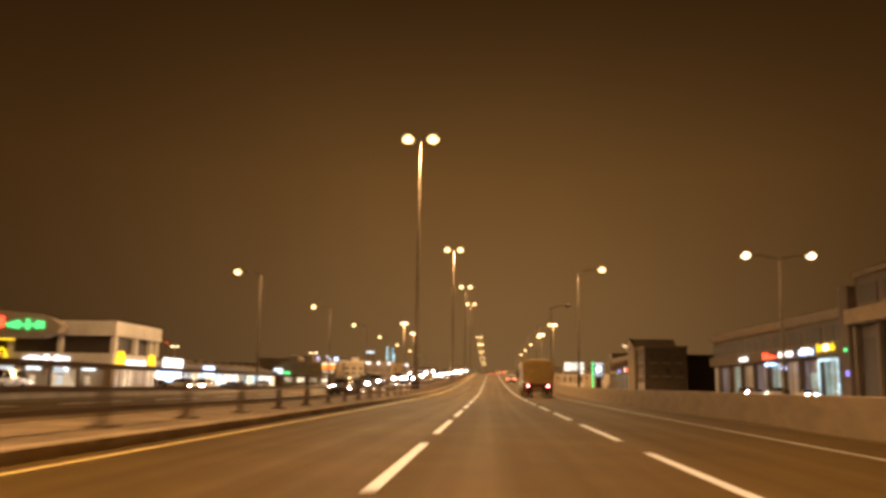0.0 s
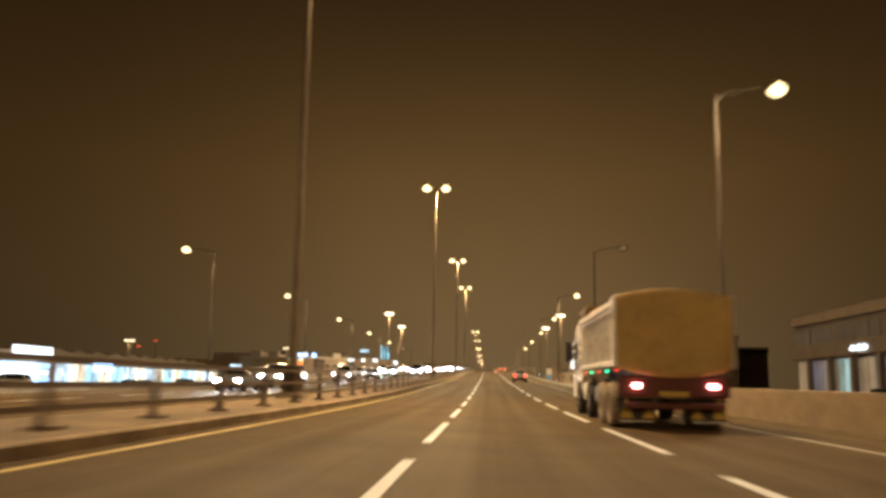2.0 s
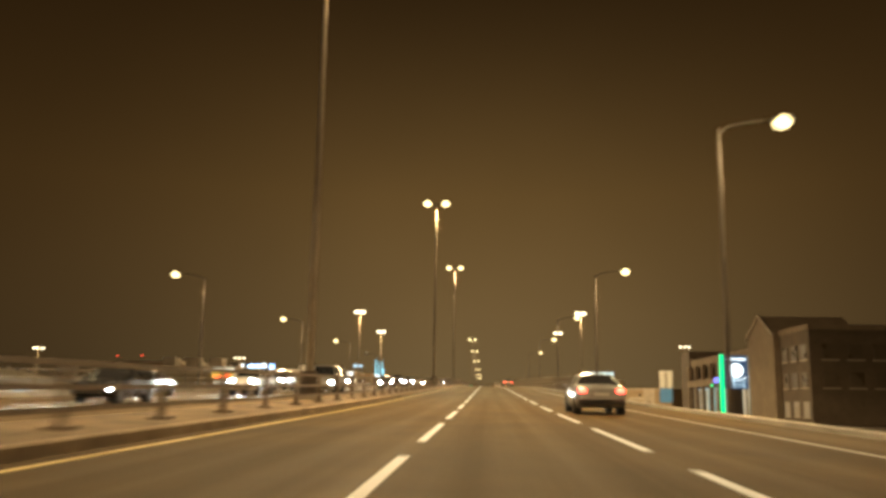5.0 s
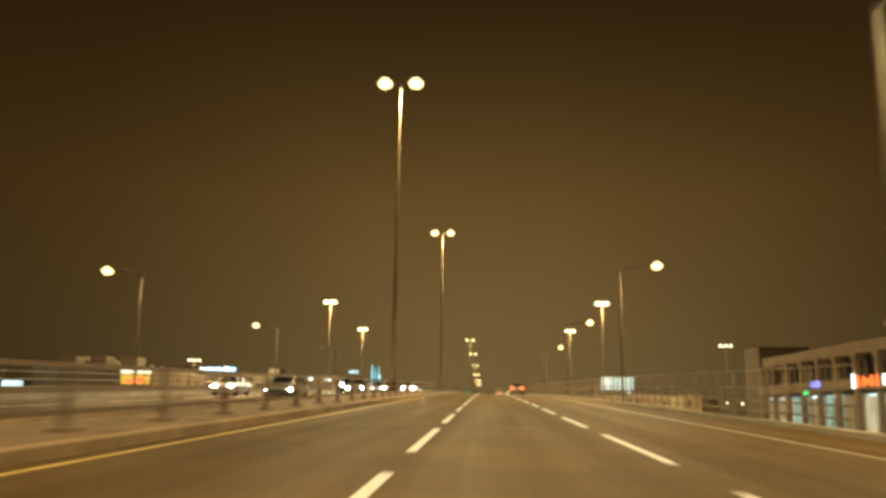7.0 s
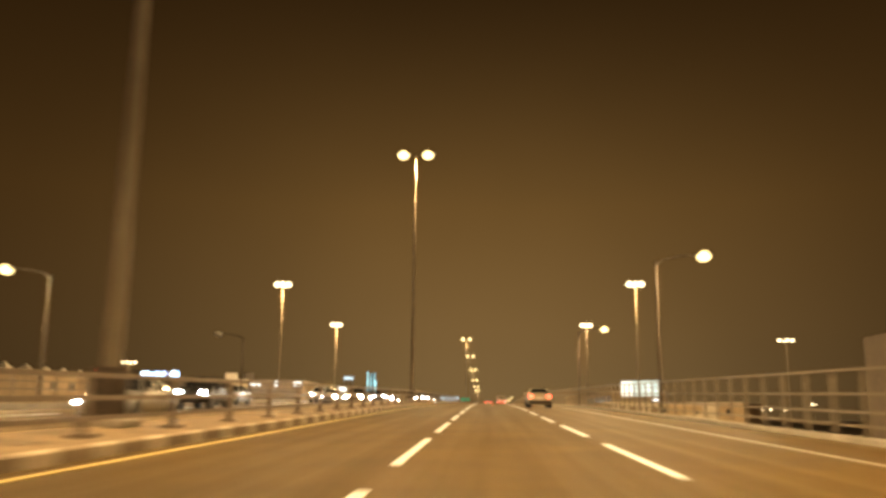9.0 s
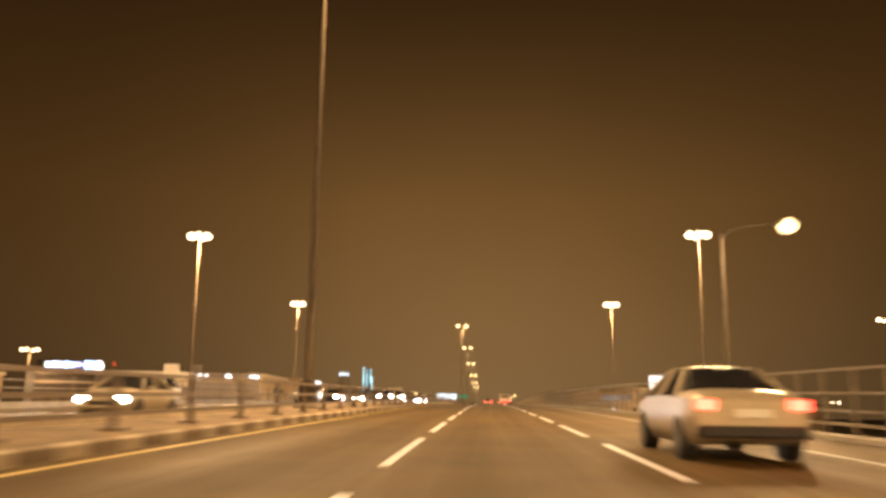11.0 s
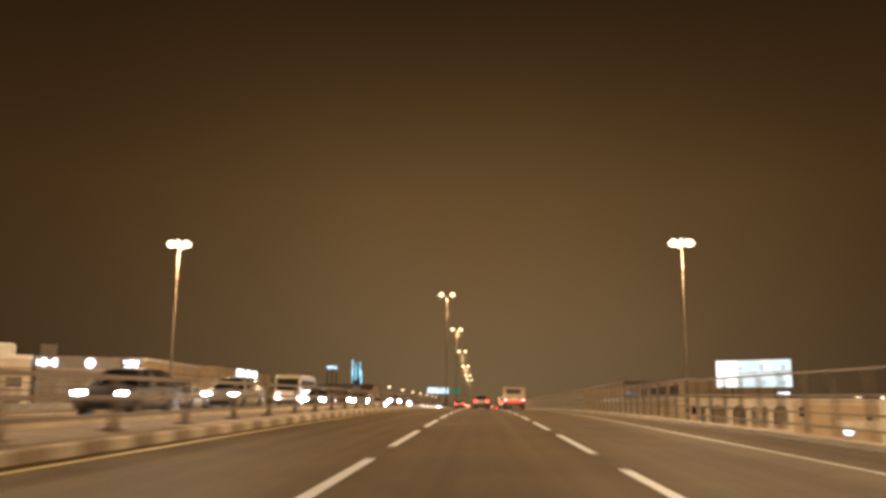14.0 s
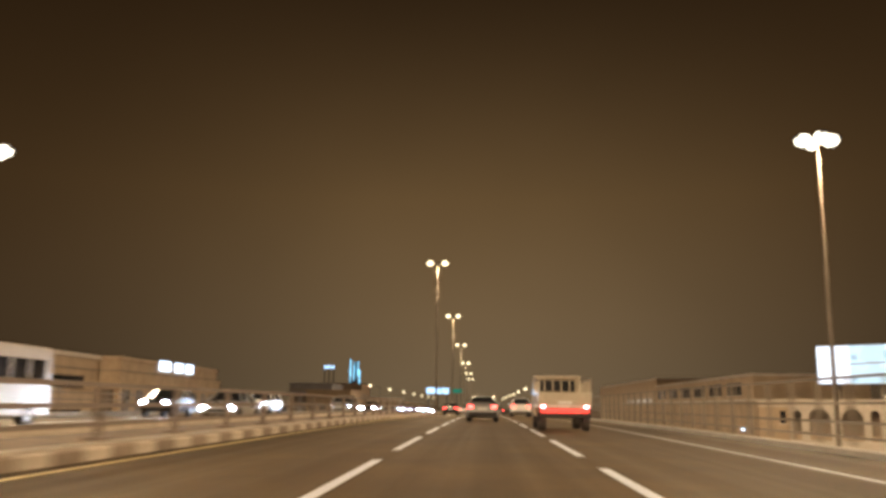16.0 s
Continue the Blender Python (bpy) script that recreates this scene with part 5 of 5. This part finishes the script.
for x, y, h in ((-905, 2210, 92), (-940, 2250, 108), (-880, 2260, 110)):
    radio = thing("radio_mast", "distant thin lattice mast with red warning lights", "mast", pose(x, y, 0), "distant masts")
    part("pole", tube(bmesh.new(), [(0, 0, 0), (0, 0, h)], [1.2, 0.5], 6), DARK_METAL, radio)
    for d in (-2.6, 2.6):
        part("warning_light", boxed(d - 0.9, d + 0.9, -0.9, 0.9, h - 1.8, h, 0.2), SIGN_RED, radio)
    part("cross_bar", boxed(-2.8, 2.8, -0.3, 0.3, h - 2.2, h - 1.8), DARK_METAL, radio)
far_board = thing("roof_sign", "distant long white lit sign with a green panel on posts", "sign", pose(-42, 1230, 0))
part("white_panel", boxed(-10.6, 10.8, -0.4, 0.4, 21.1, 26.4, 0.1), SHOP_COOL, far_board, "white lit panel")
part("green_panel", boxed(13.6, 23.5, -0.4, 0.4, 22.0, 25.6, 0.1), GREEN_PANEL, far_board, "green lit panel")
for x in (-9.0, 0.4, 9.0, 18.5):
    part("post", tube(bmesh.new(), [(x, 0.6, 0), (x, 0.6, 25.0)], [0.5, 0.4], 8), DARK_METAL, far_board)

# shops on our side, behind the barrier
mall = thing("shopping_block", "two-storey beige shopping block with lit shop signs", "building", pose(0, 0, 0), "shops beside our side")
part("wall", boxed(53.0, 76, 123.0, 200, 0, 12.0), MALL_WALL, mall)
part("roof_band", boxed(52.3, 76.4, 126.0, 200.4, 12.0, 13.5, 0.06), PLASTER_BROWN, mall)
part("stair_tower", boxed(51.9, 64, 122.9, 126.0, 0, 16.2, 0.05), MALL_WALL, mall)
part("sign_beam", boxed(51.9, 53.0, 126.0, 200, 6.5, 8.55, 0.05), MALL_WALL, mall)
for k in range(9):
    y = 127.5 + 8.25 * k
    w = part("window", boxed(52.9, 53.02, y, y + 6.6, 8.8, 11.2), GRIMY_GLASS, mall)
    part("sill", boxed(52.7, 52.98, y - 0.2, y + 6.8, 8.58, 8.78), PLASTER_BROWN, w)
    part("mullion", boxed(52.84, 52.9, y + 3.24, y + 3.36, 8.8, 11.2), SHADE_BROWN, w)
    part("column", boxed(51.9, 52.7, y - 1.3, y - 0.4, 0, 6.5, 0.05), MALL_WALL, mall)
shopfront(mall, 52.95, 127.0, 199, 0.4, 6.1, 18, [SHOP_FAINT, SHOP_TEAL, SHOP_FAINT, SHOP_DUSK, SHOP_DUSK, SHOP_FAINT], -1)
for y in (126.7, 133.9):
    part("door_light", boxed(51.6, 51.8, y, y + 0.4, 0.4, 6.0, 0.02), SHOP_AQUA, mall, "tall lit edge of a shop doorway")
part("door_light", boxed(51.6, 51.8, 127.1, 133.9, 5.7, 6.2, 0.02), SHOP_AQUA, mall, "lit head of a shop doorway")
part("shop_poster", boxed(52.7, 52.8, 137.2, 140.4, 1.6, 4.2, 0.02), SHOP_TEAL, mall, "dim blue lit poster")
for y0, y1, z0, z1, glow, n in ((127.3, 134.4, 7.1, 8.5, SIGN_YELLOW, 6), (129.6, 131.6, 7.3, 8.3, SIGN_WHITE, 1), (136.0, 142.4, 6.9, 7.9, SIGN_BLUE, 7), (137.5, 141.0, 7.5, 8.2, SIGN_WHITE, 3), (145.0, 152.0, 6.9, 8.0, SIGN_WHITE, 7), (153.8, 160.6, 6.9, 7.6, SIGN_RED, 4), (157.4, 160.8, 7.6, 8.1, SIGN_RED, 2), (153.3, 160.2, 5.6, 6.3, SIGN_BLUE, 3), (148.2, 151.2, 4.8, 5.5, SIGN_ICE, 2), (170, 176, 6.9, 7.9, SIGN_WHITE, 4)):
    bars(mall, "x", y0, y1, z0, z1, 51.6 if n > 1 else 51.5, glow, 2 * n if n > 1 else 1, rough=0.8)
bars(mall, "x", 123.4, 124.6, 6.9, 7.4, 51.7, SIGN_GREEN, 1)
bars(mall, "x", 123.2, 124.2, 3.4, 4.2, 51.7, SIGN_INDIGO, 1)
end_block = thing("shopping_block", "taller brown end block with a pale balcony slab", "building", pose(0, 0, 0), "shops beside our side")
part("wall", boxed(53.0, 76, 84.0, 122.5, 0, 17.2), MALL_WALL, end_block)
part("parapet", boxed(52.6, 76.4, 83.6, 122.7, 17.2, 18.0, 0.06), PLASTER_BROWN, end_block)
part("balcony", boxed(51.2, 53.0, 84.4, 122.6, 10.6, 12.7, 0.08), PLASTER_TAN, end_block, "pale balcony slab")
for k in range(5):
    y = 86.4 + 7.3 * k
    w = part("window", boxed(52.9, 53.02, y, y + 5.4, 13.4, 16.0), GRIMY_GLASS, end_block)
    part("sill", boxed(52.7, 52.98, y - 0.2, y + 5.6, 13.18, 13.38), PLASTER_BROWN, w)
    part("shutter", boxed(52.86, 53.0, y, y + 5.4, 0.1, 8.6), SHADE_BROWN, end_block, "closed dark roller shutter")
    part("column", boxed(52.2, 53.0, y + 5.7, y + 6.9, 0, 10.6, 0.06), MALL_WALL, end_block)

mall2 = thing("shopping_mall", "long beige shopping mall with a gabled entrance tower", "building", pose(-0.2, 0.7, 0), "shops beside our side")
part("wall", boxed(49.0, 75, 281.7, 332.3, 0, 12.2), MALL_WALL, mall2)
part("roof_band", boxed(48.5, 75.3, 281.7, 332.5, 11.2, 12.8, 0.06), PLASTER_BROWN, mall2)
for k in range(8):
    y = 282.6 + 6.2 * k
    part("window", boxed(48.92, 49.02, y, y + 4.7, 8.5, 10.9), DARK_GLASS, mall2)
    part("column", boxed(47.6, 48.3, y + 5.05, y + 5.85, 0, 11.2, 0.05), PLASTER_BROWN, mall2)
part("arcade_beam", boxed(47.5, 49.0, 281.7, 332.3, 6.6, 8.0, 0.05), PLASTER_BROWN, mall2)
shopfront(mall2, 48.95, 282.4, 332.0, 0.5, 6.2, 8, [SHOP_TEAL, SHOP_DIM, SHOP_FAINT, SHOP_TEAL, SHOP_FAINT], -1)
for k in range(8):
    if k % 3 != 2:
        part("strip_light", boxed(48.78, 48.84, 283.2 + 6.2 * k, 287.0 + 6.2 * k, 5.85, 6.15), SHOP_COOL, mall2, "cool white strip light over a shop window")
for k in range(8):
    y = 282.6 + 6.2 * k
    brace = bmesh.new()
    solid(brace, [(47.6, y + 5.05, 10.2), (48.4, y + 5.05, 10.2), (48.4, y + 5.85, 10.2), (47.6, y + 5.85, 10.2)], [(47.55, y + 4.5, 11.2), (48.45, y + 4.5, 11.2), (48.45, y + 6.4, 11.2), (47.55, y + 6.4, 11.2)])
    part("bracket", brace, PLASTER_BROWN, mall2)
tower_bm = bmesh.new()
prism(tower_bm, [(268.8, 0), (268.8, 13.8), (275.2, 17.2), (281.7, 13.8), (281.7, 0)], 46.5, 60.0)
part("gable_tower", tower_bm, PLASTER_BROWN, mall2)
part("side_block", boxed(47.4, 60.0, 256.4, 268.7, 0, 13.4), MALL_WALL, mall2)
part("roof_band", boxed(47.2, 60.2, 256.2, 268.7, 13.4, 14.2, 0.05), PLASTER_BROWN, mall2)
for k in range(3):
    y = 257.4 + 3.9 * k
    for z in (1.0, 5.2, 9.2):
        w = part("window", boxed(47.3, 47.42, y, y + 2.2, z, z + 2.2), HAZED_GLASS if z > 4 else SHOP_FAINT, mall2)
        part("sill", boxed(47.15, 47.4, y - 0.15, y + 2.35, z - 0.18, z), PLASTER, w)
for k in range(3):
    for z in (5.2, 9.2):
        w = part("window", boxed(49.2 + 3.6 * k, 51.2 + 3.6 * k, 256.3, 256.42, z, z + 2.2), HAZED_GLASS, mall2)
        part("sill", boxed(49.0 + 3.6 * k, 51.4 + 3.6 * k, 256.1, 256.4, z - 0.18, z), PLASTER, w)
part("gable_trim", tube(bmesh.new(), [(46.3, 268.4, 13.6), (46.3, 275.2, 17.3), (46.3, 282.1, 13.6)], [0.22] * 3, 6), PLASTER, mall2)
bars(mall2, "x", 287.0, 293.0, 6.9, 8.4, 47.3, SIGN_ORANGE, 8, rough=0.9)
bars(mall2, "x", 293.5, 294.5, 6.8, 8.6, 47.3, SIGN_WHITE, 1)
bars(mall2, "x", 284.9, 286.0, 6.8, 8.6, 47.3, SIGN_WHITE, 1)
bars(mall2, "x", 304.8, 308.3, 7.0, 8.2, 47.3, SIGN_INDIGO, 2)
bars(mall2, "x", 309.2, 311.2, 6.2, 7.0, 47.3, SIGN_GREEN, 1)
part("roof_block", boxed(49.2, 58, 336.5, 345.1, 0, 15.2), MALL_WALL, mall2)

totem = thing("sign_totem", "tall navy sign totem with a green light strip", "sign", pose(29.4, 237.8, -0.1))
part("panel", boxed(0.25, 3.1, -0.25, 0.25, 4.5, 8.5, 0.05), NAVY_PANEL, totem)
part("post", boxed(0.9, 2.4, -0.2, 0.2, 1.0, 4.5, 0.04), SHADE_BROWN, totem)
part("light_strip", boxed(-0.12, 0.25, -0.3, 0.3, 0.9, 8.6, 0.03), SIGN_GREEN, totem, "glowing green light strip")
disc_bm = bmesh.new()
disc(disc_bm, 0, 0, 0, 0.85, 0.12, 22, 0.42)
badge = part("badge_ring", disc_bm, SIGN_WHITE, totem, "round white lit badge")
badge.matrix_basis = pose(1.7, -0.28, 6.7, 0, 0, 90)
disc_bm = bmesh.new()
disc(disc_bm, 0, 0, 0, 0.42, 0.12, 22)
badge = part("badge", disc_bm, SHOP_COOL, totem)
badge.matrix_basis = pose(1.7, -0.28, 6.7, 0, 0, 90)
bars(totem, "y", 0.5, 2.9, 7.9, 8.2, -0.25, SIGN_WHITE, 5)
for k in range(4):
    bars(totem, "y", 0.6, 2.8, 4.7 + 0.3 * k, 4.85 + 0.3 * k, -0.25, SHOP_COOL, 4)
part("base", boxed(-0.2, 3.3, -0.5, 0.5, 0, 1.0, 0.04), CONCRETE, totem)

part("light_strip", boxed(3.1, 3.25, -0.28, 0.28, 1.0, 8.5, 0.02), SHOP_DIM, totem, "dim edge strip")
for s in (0, 1):
    part("arc_bar", tube(bmesh.new(), [(1.7 + (1 if s else -1) * d, -0.3, 5.55 + 0.28 * d * d) for d in (0.0, 0.4, 0.8, 1.15)], [0.05] * 4, 6), SIGN_WHITE, totem)
marker = thing("road_marker", "narrow blue and white marker board on the kerb", "road sign", on_road(9.65, 174.4, 0.2))
part("post", boxed(-0.05, 0.05, 0.0, 0.08, 0, 1.5), POLE_STEEL, marker)
part("blue_panel", boxed(-0.3, 0.3, -0.03, 0.0, 0.05, 0.72, 0.01), surface("blue_reflective_sheet", (0.10, 0.28, 0.62), 0.4, 0, 0.1, 3, 30, 0), marker, "blue reflective panel")
for x in (-0.3, 0.04):
    part("white_panel", boxed(x, x + 0.26, -0.03, 0.0, 0.74, 1.55, 0.01), PLATE_WHITE, marker, "white reflective panel")

board = thing("billboard", "large lit billboard with white and pale blue panels", "billboard", pose(46.75, 527, -0.15, 0, 0, -38.4))
part("panel_frame", boxed(-0.05, 14.15, -0.1, 0.5, 12.05, 17.25, 0.04), DARK_METAL, board)
part("white_panel", boxed(0.05, 4.1, -0.18, -0.1, 12.15, 17.1), BILLBOARD_WHITE, board, "plain white lit panel")
for k in range(5):
    a = 4.12 + 1.99 * k
    lower = part("lit_panel", boxed(a, a + 1.99, -0.16, -0.1, 12.15, 14.62 + 0.08 * k), BILLBOARD, board, "pale blue lit panel")
    upper = part("lit_panel", boxed(a, a + 1.99, -0.16, -0.1, 14.78 + 0.08 * k, 17.1), BILLBOARD, board, "pale blue lit panel")
    part("picture_block", boxed(a + 0.3, a + 0.9 + 0.2 * (k % 3), -0.19, -0.16, 12.5, 13.3 + 0.3 * (k % 2)), (BILLBOARD_GREY, BILLBOARD)[k % 2], lower)
    part("picture_block", boxed(a + 0.2, a + 1.0 + 0.25 * (k % 2), -0.19, -0.16, 15.2, 15.9 + 0.25 * (k % 3)), (BILLBOARD_GREY, BILLBOARD)[k % 2], upper)
for x in (2.0, 7.1, 12.2):
    part("post", tube(bmesh.new(), [(x, 2.4, 10.0), (x, 2.4, 16.2)], [0.22, 0.18], 10), POLE_STEEL, board)
    part("strut", tube(bmesh.new(), [(x, 0.4, 12.4), (x, 2.4, 11.4)], [0.09, 0.09], 6), POLE_STEEL, board)
    part("strut", tube(bmesh.new(), [(x, 0.4, 16.0), (x, 2.4, 16.0)], [0.09, 0.09], 6), POLE_STEEL, board)
part("small_sign", boxed(11.4, 13.6, -0.3, -0.2, 10.6, 11.2, 0.03), SIGN_WHITE, board)

pylon = thing("pylon_sign", "low lit sign with white and green panels by the shops", "sign", pose(-82.0, 331.0, 0))
part("post", boxed(-0.3, 0.3, -0.2, 0.2, 0, 4.2, 0.04), POLE_STEEL, pylon)
part("white_panel", boxed(-1.9, 1.7, -0.3, 0.1, 4.0, 7.2, 0.05), SHOP_COOL, pylon, "pale lit panel")
part("green_panel", boxed(1.8, 4.6, -0.3, 0.1, 4.4, 6.0, 0.05), SIGN_GREEN, pylon, "green lit panel")

# arcaded building that stands at an angle to the flyover, with the billboard on its roof
arcade = thing("arcade_building", "long pale plaster building with round arches towards the flyover", "building", pose(40.5, 532.8, 0, 0, 0, -38.4))
LENGTH, TOP = 50.0, 9.6
# The gallery's shade behind the arches is put into this dark colour.
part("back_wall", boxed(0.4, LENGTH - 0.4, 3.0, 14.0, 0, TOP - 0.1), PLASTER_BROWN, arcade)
part("roof", boxed(0.2, LENGTH - 0.2, 0.5, 14.0, TOP - 0.1, TOP + 0.1), ROOF_GREY, arcade)
part("cornice", boxed(-0.3, LENGTH + 0.3, -0.3, 0.6, TOP, TOP + 0.35, 0.05), PLASTER, arcade)
part("string_course", boxed(-0.1, LENGTH + 0.1, -0.12, 0.0, 8.95, 9.15, 0.03), PLASTER, arcade)
part("end_wall", boxed(LENGTH - 0.4, LENGTH, 0.5, 14.0, 0, TOP), PLASTER_TAN, arcade)
part("gallery_floor", boxed(0.4, LENGTH - 0.4, 0.5, 3.0, 4.0, 4.2), CONCRETE, arcade)


def facade_bay(x0, x1, middle, half, sill, crown, arched):
    """A piece of wall with one opening, round-headed or square."""
    bm = bmesh.new()
    left, right = middle - half, middle + half
    if arched:
        turns = [math.pi * i / 12 for i in range(13)]
        head = [(middle - half * math.cos(t), crown - half + half * math.sin(t)) for t in turns]
    else:
        head = [(left, crown), (right, crown)]
    inner = [(left, sill)] + head + [(right, sill)]
    outer = [(x0, 0), (x0, TOP)] + [(x, TOP) for x, z in head[1:-1]] + [(x1, TOP), (x1, 0)]
    rings = [[bm.verts.new((x, y, z)) for x, z in line] for y in (0.0, 0.5) for line in (inner, outer)]
    count = len(inner)
    for i in range(count):
        j = (i + 1) % count
        for r, q in ((0, 1), (3, 2), (1, 3), (2, 0)):
            bm.faces.new((rings[r][i], rings[q][i], rings[q][j], rings[r][j]))
    bmesh.ops.recalc_face_normals(bm, faces=bm.faces)
    return bm


OPENINGS = [(3.25, 0.45, 6.7, 8.4, False), (5.1, 0.6, 4.6, 8.55, True), (8.1, 1.4, 4.6, 8.75, True), (12.2, 1.4, 4.6, 8.75, True), (15.0, 0.6, 4.6, 8.55, True), (17.1, 0.6, 4.6, 8.55, True),
            (19.9, 1.4, 4.6, 8.75, True), (23.6, 0.5, 6.7, 8.4, False), (34.8, 0.55, 6.3, 7.4, False), (39.0, 1.4, 0.4, 4.5, True), (44.9, 0.7, 6.1, 7.9, False)]
edges = [0.0] + [(p[0] + p[1] + q[0] - q[1]) / 2 for p, q in zip(OPENINGS, OPENINGS[1:])] + [LENGTH]
for (middle, half, sill, crown, arched), x0, x1 in zip(OPENINGS, edges, edges[1:]):
    # Paler plaster on arched bays: missing lamplight is put into their colour.
    part("arch" if arched else "wall_bay", facade_bay(x0, x1, middle, half, sill, crown, arched), PLASTER if arched else PLASTER_TAN, arcade)
    if not arched:
        part("window", boxed(middle - half, middle + half, 0.3, 0.36, sill, crown), DARK_GLASS, arcade)
        part("sill", boxed(middle - half - 0.12, middle + half + 0.12, -0.1, 0.1, sill - 0.12, sill), PLASTER, arcade)
    else:
        part("parapet", boxed(middle - half, middle + half, 0.1, 0.3, sill, sill + 0.7, 0.03), PLASTER_TAN, arcade)
part("wall_panel", boxed(29.4, 41.6, -0.18, 0.0, 4.6, 6.2, 0.04), PLASTER, arcade, "pale plain panel standing proud of the wall")
part("corner_block", boxed(42.3, 43.0, -0.35, 0.0, 0, TOP, 0.04), PLASTER_TAN, arcade)
part("corner_block", boxed(LENGTH - 0.7, LENGTH, -0.35, 0.0, 0, TOP, 0.04), PLASTER_TAN, arcade)

podium = thing("podium_building", "long plain tan building with a flat roof beside the flyover", "building", pose(41.0, 533.2, 0))
part("wall", boxed(0, 7.9, 0, 122, 0, 9.7), PLASTER_TAN, podium)
part("cornice", boxed(-0.3, 8.0, -0.2, 122.2, 9.7, 10.05, 0.05), PLASTER, podium)
for k in range(12):
    part("pilaster", boxed(-0.12, 0.0, 4 + 10 * k, 4.7 + 10 * k, 0, 9.7, 0.02), PLASTER_BROWN, podium)
rear = thing("gallery_building", "taller tan building with a row of wide dark upper windows", "building", pose(49.0, 562, 0))
part("wall", boxed(0, 20, 0, 83, 0, 14.4), PLASTER_TAN, rear)
part("cornice", boxed(-0.3, 20.3, -0.3, 83.3, 14.4, 14.8, 0.05), PLASTER, rear)
for k in range(6):
    y = 7 + 13 * k
    w = part("window", boxed(-0.06, 0.02, y, y + 9.2, 11.1, 13.5), DARK_GLASS, rear)
    part("sill", boxed(-0.3, 0.0, y - 0.2, y + 9.4, 10.9, 11.1, 0.02), PLASTER, w)
    for m_ in (3.0, 6.1):
        part("mullion", boxed(-0.10, 0.02, y + m_ - 0.12, y + m_ + 0.12, 11.1, 13.5), PLASTER_BROWN, w)
far_block = thing("gallery_building", "plain tan block with a row of faintly lit windows", "building", pose(49.0, 646, 0))
part("wall", boxed(0, 22, 0, 112, 0, 16.4), PLASTER_TAN, far_block)
part("cornice", boxed(-0.3, 22.3, -0.3, 112.3, 16.4, 16.9, 0.05), PLASTER, far_block)
for k in range(5):
    w = part("window", boxed(-0.06, 0.02, 6 + 9 * k, 11 + 9 * k, 9.4, 11.3), SHOP_DIM, far_block)
    part("sill", boxed(-0.3, 0.0, 5.8 + 9 * k, 11.2 + 9 * k, 9.2, 9.4, 0.02), PLASTER, w)
wall_lamp = thing("wall_lamp", "small bright white lamp on a bracket on the wall", "lamp", pose(41.0, 540.0, 5.8), "wall lamps of the podium")
part("bracket", boxed(-0.7, -0.01, -0.06, 0.06, 0.1, 0.2, 0.01), DARK_METAL, wall_lamp)
bulb = bmesh.new()
bmesh.ops.create_uvsphere(bulb, u_segments=12, v_segments=8, radius=0.28, matrix=Matrix.Translation((-0.7, 0, -0.1)))
part("bulb", bulb, SIGN_WHITE, wall_lamp)
crane = thing("warning_light_mast", "thin lattice mast with a red warning light", "mast", pose(64.2, 629.9, 14.4))
part("pole", tube(bmesh.new(), [(0, 0, 0), (0, 0, 2.1)], [0.12, 0.06], 6), DARK_METAL, crane)
part("warning_light", boxed(-0.22, 0.22, -0.22, 0.22, 2.1, 2.5, 0.05), SIGN_RED, crane)

# ---- lane dashes and kerb blocks, one by one ----
dash_bm = boxed(-0.075, 0.075, 0, 6.8, -0.012, 0.008)
dash_mesh = bpy.data.meshes.new("lane_dash")
dash_bm.to_mesh(dash_mesh)
dash_bm.free()
dash_mesh.materials.append(WHITE_LINE)
for k in range(-2, 66):
    for x, y in ((0.0, 8.2 + 10 * k), (3.65, 6.9 + 10 * k)):
        piece("lane_dash", dash_mesh, road, on_road(x, y))
    for x in (-12.75, -16.4):
        piece("lane_dash", dash_mesh, road_far, on_road(x, 4 + 10 * k))
kerb_meshes = []
for i, material in enumerate((KERB_PALE, KERB_DARK, KERB_WORN)):
    kb = boxed(-0.2, 0.0, 0.01, 0.985, -0.1, 0.2, 0.03)
    km = bpy.data.meshes.new("kerb_block")
    kb.to_mesh(km)
    kb.free()
    km.materials.append(material)
    kerb_meshes.append(km)
for k in range(470):
    y = 0.995 * k - 0.18
    piece("kerb_block", kerb_meshes[2 if y < 236 else k % 2], median, on_road(NEAR_KERB, y))
